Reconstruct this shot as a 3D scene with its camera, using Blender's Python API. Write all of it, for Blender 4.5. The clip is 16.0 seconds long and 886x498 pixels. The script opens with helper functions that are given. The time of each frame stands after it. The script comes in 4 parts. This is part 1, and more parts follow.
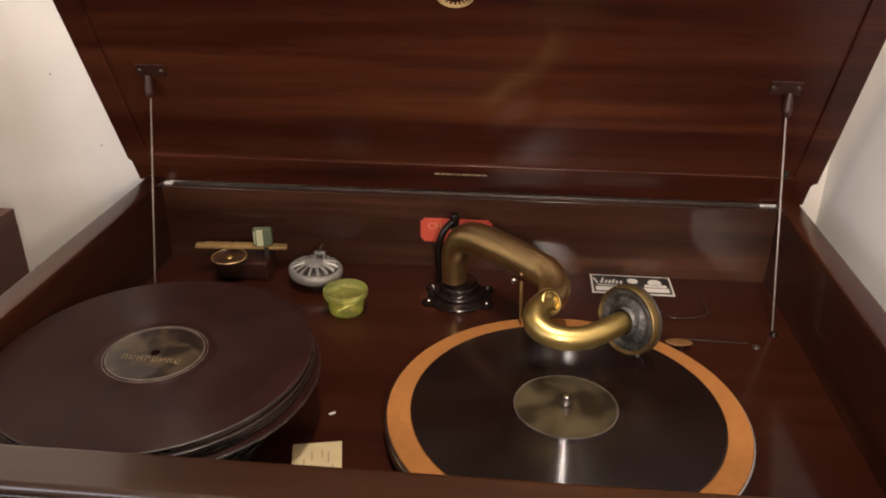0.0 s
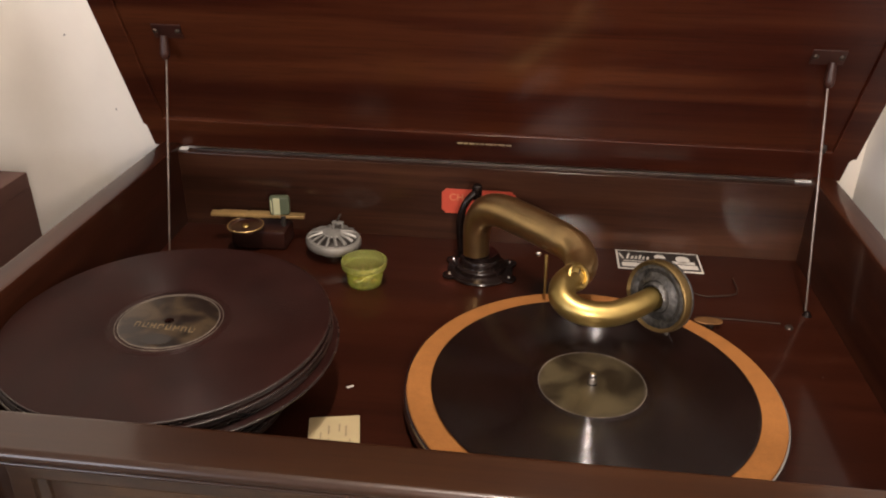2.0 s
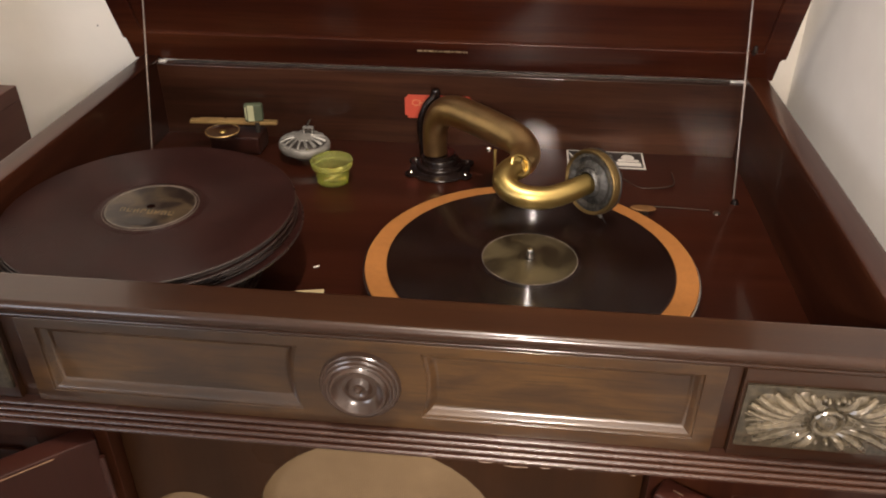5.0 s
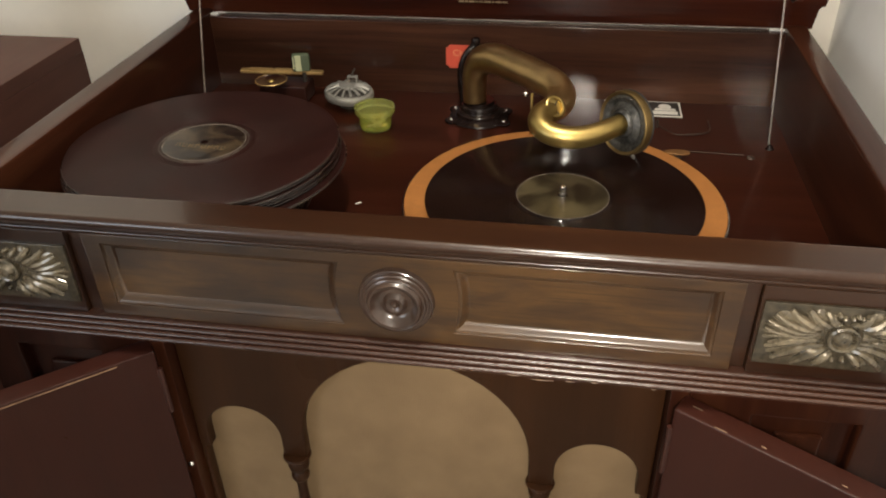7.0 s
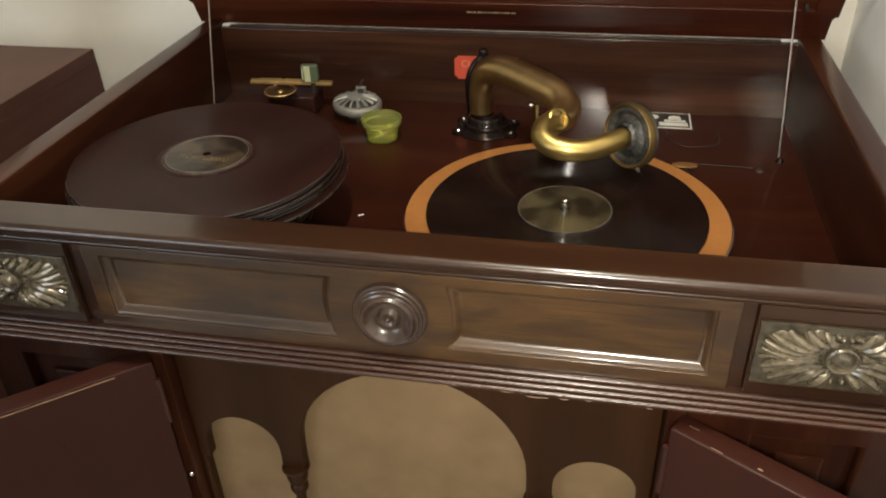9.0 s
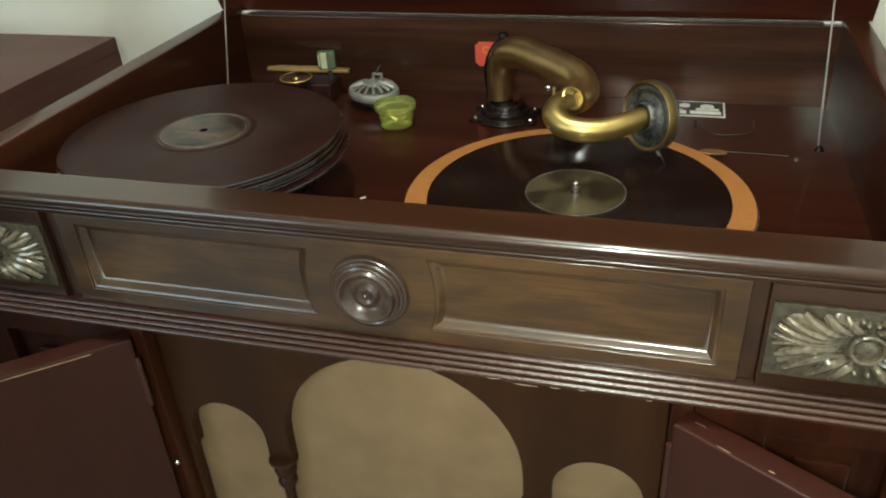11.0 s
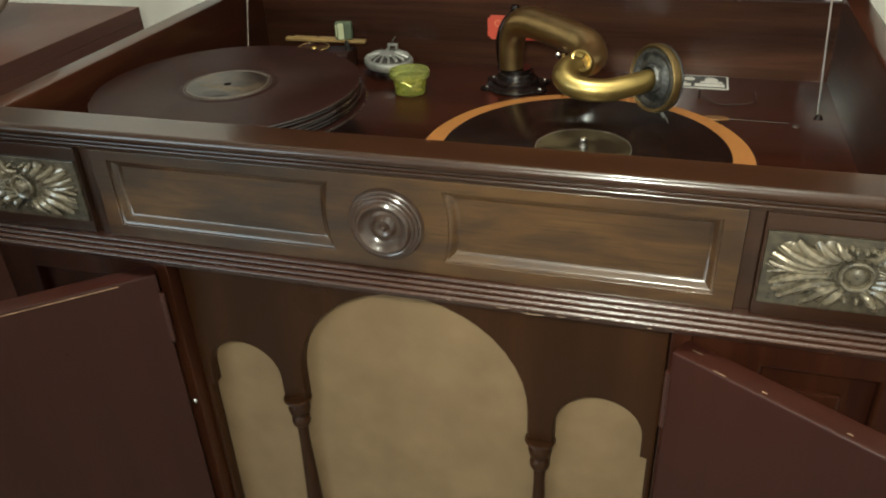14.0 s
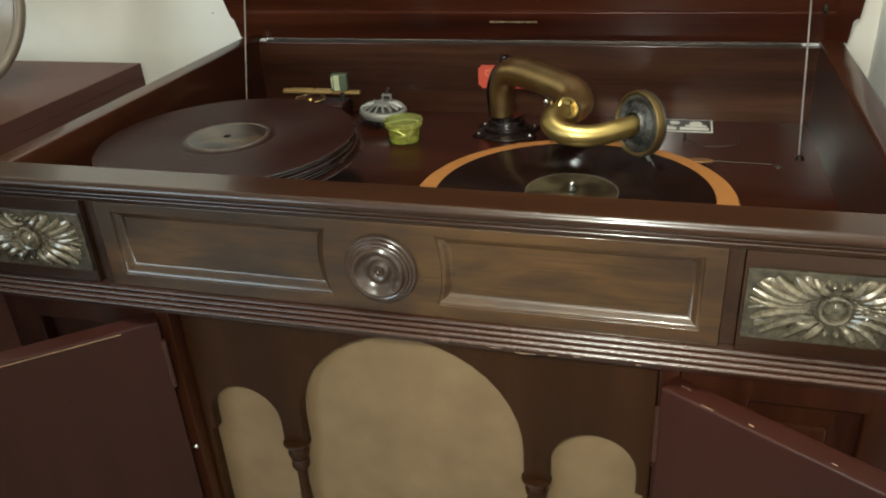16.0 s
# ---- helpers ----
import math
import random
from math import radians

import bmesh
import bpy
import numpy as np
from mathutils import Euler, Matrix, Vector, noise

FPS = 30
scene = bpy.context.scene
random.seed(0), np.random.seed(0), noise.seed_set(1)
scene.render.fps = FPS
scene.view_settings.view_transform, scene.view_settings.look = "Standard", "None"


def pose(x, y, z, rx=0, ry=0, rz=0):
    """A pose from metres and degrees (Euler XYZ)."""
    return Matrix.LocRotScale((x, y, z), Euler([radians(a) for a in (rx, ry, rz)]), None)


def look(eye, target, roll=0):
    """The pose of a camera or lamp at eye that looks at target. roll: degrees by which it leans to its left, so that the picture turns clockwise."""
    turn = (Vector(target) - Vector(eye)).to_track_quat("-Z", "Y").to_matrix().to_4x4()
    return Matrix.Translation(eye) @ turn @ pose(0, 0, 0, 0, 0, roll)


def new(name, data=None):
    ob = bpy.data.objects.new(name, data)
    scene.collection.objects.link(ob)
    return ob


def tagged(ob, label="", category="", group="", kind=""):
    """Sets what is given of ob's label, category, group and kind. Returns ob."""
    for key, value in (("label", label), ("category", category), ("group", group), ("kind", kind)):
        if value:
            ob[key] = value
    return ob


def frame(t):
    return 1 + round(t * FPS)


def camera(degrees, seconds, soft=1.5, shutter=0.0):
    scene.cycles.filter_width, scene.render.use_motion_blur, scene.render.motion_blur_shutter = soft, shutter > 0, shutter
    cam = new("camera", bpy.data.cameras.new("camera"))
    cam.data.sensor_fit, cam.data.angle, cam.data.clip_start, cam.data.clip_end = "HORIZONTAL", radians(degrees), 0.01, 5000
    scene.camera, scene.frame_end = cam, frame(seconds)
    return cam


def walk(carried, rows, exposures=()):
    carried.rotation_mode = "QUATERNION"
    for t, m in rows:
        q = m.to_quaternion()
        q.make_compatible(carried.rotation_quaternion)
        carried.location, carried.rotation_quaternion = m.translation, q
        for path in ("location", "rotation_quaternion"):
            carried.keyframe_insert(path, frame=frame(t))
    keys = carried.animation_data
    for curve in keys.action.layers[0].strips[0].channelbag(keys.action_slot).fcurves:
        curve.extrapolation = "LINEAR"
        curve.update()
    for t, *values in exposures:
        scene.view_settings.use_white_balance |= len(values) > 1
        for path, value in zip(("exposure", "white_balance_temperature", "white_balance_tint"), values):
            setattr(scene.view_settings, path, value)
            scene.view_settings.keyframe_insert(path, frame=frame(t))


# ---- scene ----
cam = camera(58.2, 16.0, soft=2.0)
PATH = [
    (0, (-0.051, -0.539, 1.219), (-0.219, 1.257, 0.356), 0.3),
    (0.5, (-0.049, -0.541, 1.219), (-0.23, 1.254, 0.357), 0.2),
    (1, (-0.053, -0.543, 1.219), (-0.238, 1.248, 0.349), 0.5),
    (1.5, (-0.053, -0.538, 1.215), (-0.243, 1.247, 0.333), 0.8),
    (2, (-0.061, -0.52, 1.203), (-0.26, 1.247, 0.288), 0.8),
    (2.5, (-0.055, -0.503, 1.197), (-0.244, 1.249, 0.251), 0.1),
    (3, (-0.053, -0.494, 1.195), (-0.219, 1.246, 0.224), -0.2),
    (3.5, (-0.057, -0.504, 1.19), (-0.22, 1.223, 0.193), -0.4),
    (4, (-0.046, -0.521, 1.195), (-0.213, 1.184, 0.161), -0.4),
    (4.5, (-0.027, -0.562, 1.201), (-0.187, 1.136, 0.155), -0.2),
    (5, (-0.013, -0.6, 1.203), (-0.194, 1.088, 0.147), 0.1),
    (5.2, (-0.012, -0.615, 1.193), (-0.208, 1.074, 0.14), 0.5),
    (7.3, (0.007, -0.646, 1.185), (-0.291, 0.994, 0.08), -1.6),
    (7.5, (0.009, -0.646, 1.183), (-0.287, 0.998, 0.083), -1.5),
    (8, (0.009, -0.642, 1.185), (-0.287, 1.002, 0.084), -1.4),
    (8.5, (0.014, -0.639, 1.186), (-0.307, 1.002, 0.09), -1.7),
    (9, (0.024, -0.636, 1.191), (-0.334, 1.003, 0.102), -2.2),
    (9.2, (0.029, -0.627, 1.196), (-0.34, 1.001, 0.094), -2.2),
    (11.3, (0.075, -0.607, 1.132), (-0.456, 1.029, 0.112), -4.3),
    (11.5, (0.079, -0.613, 1.13), (-0.465, 1.025, 0.12), -4.7),
    (12, (0.077, -0.62, 1.128), (-0.469, 1.021, 0.123), -4.9),
    (12.5, (0.074, -0.628, 1.126), (-0.464, 1.02, 0.128), -4.9),
    (13, (0.082, -0.638, 1.123), (-0.45, 1.011, 0.124), -4.1),
    (13.5, (0.08, -0.653, 1.113), (-0.448, 0.985, 0.095), -3.1),
    (14, (0.073, -0.658, 1.112), (-0.443, 0.982, 0.089), -2.6),
    (14.5, (0.076, -0.654, 1.114), (-0.407, 1.012, 0.118), -2.6),
    (15, (0.078, -0.657, 1.116), (-0.395, 1.034, 0.159), -2.9),
    (15.5, (0.081, -0.667, 1.119), (-0.43, 1.025, 0.183), -3.5),
    (16, (0.082, -0.673, 1.12), (-0.442, 1.021, 0.195), -3.5),
]
walk(cam, [(t, look(eye, target, roll)) for t, eye, target, roll in PATH],
     [(0, 0.38, 6250, 20), (5, 0.4, 6250, 17), (7.5, 0.27, 6000, 6), (9, 0.27, 6000, 4), (11.5, 0.38, 5300, -13), (12.5, 0.38, 5300, -15), (14, 0.4, 5600, -6), (14.5, 0.4, 5500, -7), (16, 0.38, 5500, -5)])

# ---- world and light ----
world = bpy.data.worlds.new("room_air")
scene.world = world
world.use_nodes = True
world.node_tree.nodes["Background"].inputs[0].default_value = (0.75, 0.85, 0.95, 1)
world.node_tree.nodes["Background"].inputs[1].default_value = 0.02


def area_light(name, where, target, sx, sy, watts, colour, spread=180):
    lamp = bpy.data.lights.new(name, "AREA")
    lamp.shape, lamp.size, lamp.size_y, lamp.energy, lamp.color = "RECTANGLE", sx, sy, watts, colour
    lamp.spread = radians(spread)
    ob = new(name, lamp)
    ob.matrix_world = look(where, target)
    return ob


area_light("ceiling_lamp", (-0.01, -0.42, 2.42), (-0.01, -0.42, 0.8), 0.06, 0.42, 20, (1.0, 0.87, 0.70))
# fixed fill standing in for the phone's torch, narrowed to pool on the drawer
area_light("phone_torch_fill", (0.035, -0.71, 1.20), (0.07, -0.12, 0.84), 0.06, 0.06, 1.42, (1.0, 0.85, 0.68), 100)
area_light("window_daylight", (-1.7, -2.4, 1.35), (0.0, 0.0, 0.95), 0.9, 1.2, 14.5, (0.94, 0.97, 1.0))


# ---- materials ----
def mat(name):
    m = bpy.data.materials.new(name)
    m.use_nodes = True
    nt = m.node_tree
    return m, nt, nt.nodes["Principled BSDF"]


def link(nt, a, ai, b, bi):
    nt.links.new(a.outputs[ai], b.inputs[bi])


def ramp(nt, stops):
    r = nt.nodes.new("ShaderNodeValToRGB")
    while len(r.color_ramp.elements) < len(stops):
        r.color_ramp.elements.new(0.5)
    for e, (p, c) in zip(r.color_ramp.elements, stops):
        e.position, e.color = p, (*c, 1)
    return r


def wood(name, dark, mid, light, along="X", rough=0.32, coat=0.6, coat_rough=0.06, scale=1.0, spec=0.12, pore=0.78, sharp=0.15, short=1.0):
    """Polished wood: long grain, pores and dull patches in the varnish."""
    m, nt, b = mat(name)
    tc = nt.nodes.new("ShaderNodeTexCoord")
    mp = nt.nodes.new("ShaderNodeMapping")
    s = {"X": (2.2 * short, 42, 42), "Y": (42, 2.2 * short, 42), "Z": (42, 42, 2.2 * short)}[along]
    mp.inputs["Scale"].default_value = [v * scale for v in s]
    link(nt, tc, "Object", mp, "Vector")
    n1 = nt.nodes.new("ShaderNodeTexNoise")
    n1.inputs["Scale"].default_value, n1.inputs["Detail"].default_value, n1.inputs["Roughness"].default_value = 1.0, 6, 0.6
    n1.inputs["Distortion"].default_value = 0.6
    link(nt, mp, "Vector", n1, "Vector")
    mp2 = nt.nodes.new("ShaderNodeMapping")
    s2 = {"X": (0.8 * short, 9, 9), "Y": (9, 0.8 * short, 9), "Z": (9, 9, 0.8 * short)}[along]
    mp2.inputs["Scale"].default_value = s2
    link(nt, tc, "Object", mp2, "Vector")
    n2 = nt.nodes.new("ShaderNodeTexNoise")
    n2.inputs["Scale"].default_value, n2.inputs["Detail"].default_value = 1.3, 4
    link(nt, mp2, "Vector", n2, "Vector")
    mx = nt.nodes.new("ShaderNodeMath")
    mx.operation = "MULTIPLY_ADD"
    mx.inputs[1].default_value, mx.inputs[2].default_value = 0.5, 0.0
    link(nt, n1, "Fac", mx, 0)
    ad = nt.nodes.new("ShaderNodeMath")
    ad.operation = "MULTIPLY_ADD"
    ad.inputs[1].default_value = 0.5
    link(nt, n2, "Fac", ad, 0)
    link(nt, mx, 0, ad, 2)
    r = ramp(nt, [(0.5 - sharp, dark), (0.5, mid), (0.5 + sharp, light)])
    link(nt, ad, 0, r, 0)
    # short dark pores and flecks
    mp3 = nt.nodes.new("ShaderNodeMapping")
    mp3.inputs["Scale"].default_value = {"X": (22, 420, 420), "Y": (420, 22, 420), "Z": (420, 420, 22)}[along]
    link(nt, tc, "Object", mp3, "Vector")
    n4 = nt.nodes.new("ShaderNodeTexNoise")
    n4.inputs["Scale"].default_value, n4.inputs["Detail"].default_value = 1.0, 3
    link(nt, mp3, "Vector", n4, "Vector")
    pores = ramp(nt, [(0.30, (pore, pore, pore)), (0.46, (1, 1, 1))])
    link(nt, n4, "Fac", pores, 0)
    mul = nt.nodes.new("ShaderNodeMix")
    mul.data_type, mul.blend_type = "RGBA", "MULTIPLY"
    mul.inputs[0].default_value = 1.0
    nt.links.new(r.outputs[0], mul.inputs[6])
    nt.links.new(pores.outputs[0], mul.inputs[7])
    nt.links.new(mul.outputs[2], b.inputs["Base Color"])
    n3 = nt.nodes.new("ShaderNodeTexNoise")
    n3.inputs["Scale"].default_value, n3.inputs["Detail"].default_value = 14, 5
    link(nt, tc, "Object", n3, "Vector")
    mr = nt.nodes.new("ShaderNodeMapRange")
    mr.inputs["To Min"].default_value, mr.inputs["To Max"].default_value = coat_rough * 0.6, coat_rough * 1.9
    link(nt, n3, "Fac", mr, "Value")
    link(nt, mr, 0, b, "Coat Roughness")
    b.inputs["Roughness"].default_value = rough
    b.inputs["Coat Weight"].default_value = coat
    b.inputs["Specular IOR Level"].default_value = spec
    bp = nt.nodes.new("ShaderNodeBump")
    bp.inputs["Strength"].default_value, bp.inputs["Distance"].default_value = 0.12, 0.0006
    link(nt, n1, "Fac", bp, "Height")
    link(nt, bp, "Normal", b, "Normal")
    return m


def plain(name, colour, rough=0.5, metal=0.0, var=0.25, scale=60.0, bump=0.1, coat=0.0, dist=0.0006):
    """Paint, metal, paper, cloth: one colour with small and large variation and a fine relief."""
    m, nt, b = mat(name)
    tc = nt.nodes.new("ShaderNodeTexCoord")
    n1 = nt.nodes.new("ShaderNodeTexNoise")
    n1.inputs["Scale"].default_value, n1.inputs["Detail"].default_value = scale, 6
    link(nt, tc, "Object", n1, "Vector")
    n2 = nt.nodes.new("ShaderNodeTexNoise")
    n2.inputs["Scale"].default_value, n2.inputs["Detail"].default_value = scale * 0.13, 3
    link(nt, tc, "Object", n2, "Vector")
    ad = nt.nodes.new("ShaderNodeMath")
    ad.operation = "ADD"
    link(nt, n1, "Fac", ad, 0)
    link(nt, n2, "Fac", ad, 1)
    hf = nt.nodes.new("ShaderNodeMath")
    hf.operation = "MULTIPLY"
    hf.inputs[1].default_value = 0.5
    link(nt, ad, 0, hf, 0)
    lo = tuple(c * (1 - var) for c in colour)
    hi = tuple(min(1, c * (1 + var)) for c in colour)
    r = ramp(nt, [(0.32, lo), (0.68, hi)])
    link(nt, hf, 0, r, 0)
    link(nt, r, 0, b, "Base Color")
    mr = nt.nodes.new("ShaderNodeMapRange")
    mr.inputs["To Min"].default_value, mr.inputs["To Max"].default_value = max(0.02, rough * 0.7), min(1, rough * 1.3)
    link(nt, n2, "Fac", mr, "Value")
    link(nt, mr, 0, b, "Roughness")
    b.inputs["Metallic"].default_value = metal
    b.inputs["Coat Weight"].default_value = coat
    bp = nt.nodes.new("ShaderNodeBump")
    bp.inputs["Strength"].default_value, bp.inputs["Distance"].default_value = bump, dist
    link(nt, n1, "Fac", bp, "Height")
    link(nt, bp, "Normal", b, "Normal")
    return m


D, M_, L_ = (0.013, 0.0036, 0.0020), (0.027, 0.0076, 0.0036), (0.048, 0.0150, 0.0062)
WOOD_X = wood("mahogany_long_grain", D, M_, L_, "X", 0.32, 0.6, 0.05)
WOOD_TRIM = wood("mahogany_worn_moulding", (0.011, 0.0034, 0.0013), (0.021, 0.0074, 0.0025), (0.036, 0.0138, 0.0046), "X", 0.30, 0.5, 0.085, 1.0, 0.42)
WOOD_REED = wood("mahogany_rubbed_reeds", D, (0.030, 0.0100, 0.0046), (0.052, 0.0190, 0.0085), "X", 0.4, 0.9, 0.2, 1.0, 0.3)
WOOD_BACK = wood("mahogany_back_board", (0.013, 0.0048, 0.0028), (0.034, 0.0125, 0.0065), (0.072, 0.0285, 0.0145), "X", 0.40, 0.75, 0.10)
WOOD_Y = wood("mahogany_deep_grain", D, M_, L_, "Y", 0.36, 0.5, 0.08)
WOOD_Z = wood("mahogany_upright_grain", D, M_, L_, "Z", 0.40, 0.35, 0.12)
WOOD_DECK = wood("mahogany_deck", (0.015, 0.0034, 0.0015), (0.023, 0.0052, 0.0021), (0.032, 0.0080, 0.0032), "X", 0.40, 0.5, 0.085)
WOOD_LID = wood("mahogany_lid_panel", (0.016, 0.0030, 0.0017), (0.042, 0.0088, 0.0036), (0.085, 0.0240, 0.0085), "X", 0.40, 0.45, 0.15, 0.8)
WOOD_FRONT = wood("mahogany_drawer_veneer", (0.017, 0.0070, 0.0023), (0.040, 0.0178, 0.0048), (0.078, 0.0370, 0.0088), "X", 0.40, 0.9, 0.10, 1.3, 0.42, 0.6, 0.13, 4.5)
WOOD_DOOR = wood("mahogany_door_inside", (0.021, 0.0049, 0.0026), (0.025, 0.0060, 0.0031), (0.030, 0.0075, 0.0039), "Z", 0.45, 0.30, 0.28, 1.0, 0.14, 0.9)
WOOD_FRET = wood("mahogany_fretwork", (0.021, 0.0080, 0.0027), (0.027, 0.0104, 0.0035), (0.036, 0.0138, 0.0045), "Z", 0.45, 0.12, 0.25, 1.0, 0.12, 0.9)
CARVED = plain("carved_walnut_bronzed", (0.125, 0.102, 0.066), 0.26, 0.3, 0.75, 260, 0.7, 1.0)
# darker than CARVED: shade between the leaves is put into this colour
CARVED_GROUND = plain("carving_ground_shaded", (0.062, 0.050, 0.032), 0.32, 0.2, 0.8, 240, 0.8, 0.7)
BRASS = plain("antique_brass", (0.56, 0.39, 0.175), 0.33, 1.0, 0.25, 40, 0.05)
GOLD = plain("bright_brass", (0.46, 0.335, 0.115), 0.36, 1.0, 0.15, 60, 0.04)
WORNBRASS = plain("dull_worn_brass", (0.20, 0.10, 0.035), 0.5, 0.6, 0.4, 90)
PALEBRASS = plain("pale_rubbed_brass", (0.42, 0.275, 0.105), 0.42, 0.6, 0.3, 90, 0.1)
RIMBRASS = plain("dull_rim_brass", (0.19, 0.128, 0.050), 0.48, 0.9, 0.3, 60, 0.1)
STEEL = plain("nickel_steel", (0.52, 0.50, 0.47), 0.24, 1.0, 0.2, 90, 0.05)
RODSTEEL = plain("tarnished_rod_steel", (0.30, 0.24, 0.20), 0.35, 0.8, 0.3, 150, 0.1)
PEWTER = plain("dull_nickel_casting", (0.25, 0.24, 0.215), 0.5, 0.5, 0.25, 120, 0.2)
BLACK = plain("black_enamel", (0.0075, 0.0042, 0.0034), 0.26, 0.0, 0.3, 60, 0.05, 0.12)
BLACK.node_tree.nodes["Principled BSDF"].inputs["Specular IOR Level"].default_value = 0.25
DARKMETAL = plain("dark_mottled_metal", (0.075, 0.068, 0.06), 0.34, 0.75, 0.7, 110, 0.5)
PLATE = plain("pitted_metal_plate", (0.085, 0.082, 0.076), 0.36, 0.7, 0.97, 260, 1.0, 0.0, 0.0015)
HINGE = plain("browned_steel", (0.05, 0.036, 0.028), 0.42, 0.6, 0.5, 90, 0.2)
BRACKET = plain("dark_bronzed_bracket", (0.030, 0.0076, 0.0038), 0.45, 0.0, 0.4, 120, 0.2)
# near-white, for the lit wall showing through the gap under the lid
GAP_PALE = plain("pale_gap_light", (0.72, 0.70, 0.66), 0.35, 0.0, 0.1, 90, 0.05)
RUBBER = plain("black_gasket", (0.018, 0.016, 0.015), 0.5)
FELT = plain("orange_felt", (0.262, 0.108, 0.029), 0.95, 0.0, 0.12, 900, 0.5)
FELT.node_tree.nodes["Principled BSDF"].inputs["Specular IOR Level"].default_value = 0.1
PAPER = plain("cream_paper", (0.43, 0.345, 0.185), 0.8, 0.0, 0.1, 60, 0.1)
INK = plain("faded_ink", (0.27, 0.21, 0.12), 0.8)
LABEL_INK = plain("dull_gilt_print", (0.14, 0.100, 0.050), 0.4)
RED = plain("red_label_paper", (0.50, 0.068, 0.034), 0.5, 0.0, 0.1, 90)
GILT_INK = plain("pale_gilt_ink", (0.62, 0.24, 0.11), 0.5)
WHITE = plain("white_label_paper", (0.56, 0.53, 0.47), 0.42, 0.0, 0.05, 90)
BLACK_INK = plain("black_label_print", (0.02, 0.017, 0.015), 0.4)
DECAL = plain("gilt_decal", (0.62, 0.44, 0.20), 0.38, 0.5, 0.15, 200)
FINE_GILT = plain("worn_gilt_lettering", (0.30, 0.22, 0.13), 0.45, 0.2, 0.6, 900)
RIM_GREY = plain("worn_grey_ring", (0.12, 0.10, 0.08), 0.4, 0.0, 0.8, 180)
GREEN = plain("green_card", (0.066, 0.082, 0.045), 0.6, 0.0, 0.15, 90)
CREAM = plain("cream_card", (0.42, 0.42, 0.25), 0.6, 0.0, 0.1, 90)
KNOBWOOD = plain("turned_dark_wood", (0.036, 0.020, 0.013), 0.3, 0.0, 0.4, 50, 0.05, 0.9)
KNOBWOOD.node_tree.nodes["Principled BSDF"].inputs["Coat Roughness"].default_value = 0.12
BAKELITE = plain("dark_brown_bakelite", (0.022, 0.0062, 0.0035), 0.34, 0.0, 0.4, 40, 0.05, 0.1)
WALL = plain("cream_wall_paint", (0.86, 0.815, 0.73), 0.75, 0.0, 0.035, 26, 0.25, 0.0, 0.0012)
WALL2 = plain("pale_wall_paint", (0.86, 0.84, 0.80), 0.75, 0.0, 0.035, 26, 0.25, 0.0, 0.0012)
CEIL = plain("white_ceiling_paint", (0.78, 0.76, 0.70), 0.85, 0.0, 0.03, 20)
WORN = plain("worn_bare_wood", (0.20, 0.12, 0.07), 0.5, 0.0, 0.8, 120, 0.2)
CHIP = plain("bare_chipped_wood", (0.08, 0.045, 0.022), 0.5, 0.0, 0.5, 300, 0.3)
# unseen floor, toned pale so that it reflects grey in the drawer front
FLOOR = plain("pale_reflecting_floor", (0.34, 0.31, 0.27), 0.5, 0.0, 0.12, 30, 0.2)
CASE2 = wood("brown_side_cabinet", (0.058, 0.0255, 0.0190), (0.072, 0.0315, 0.0232), (0.086, 0.0385, 0.0285), "Y", 0.5, 0.25, 0.3, 1.0, 0.12, 0.9)
HORN = plain("grey_brown_horn_enamel", (0.20, 0.16, 0.12), 0.3, 0.3, 0.2, 30)


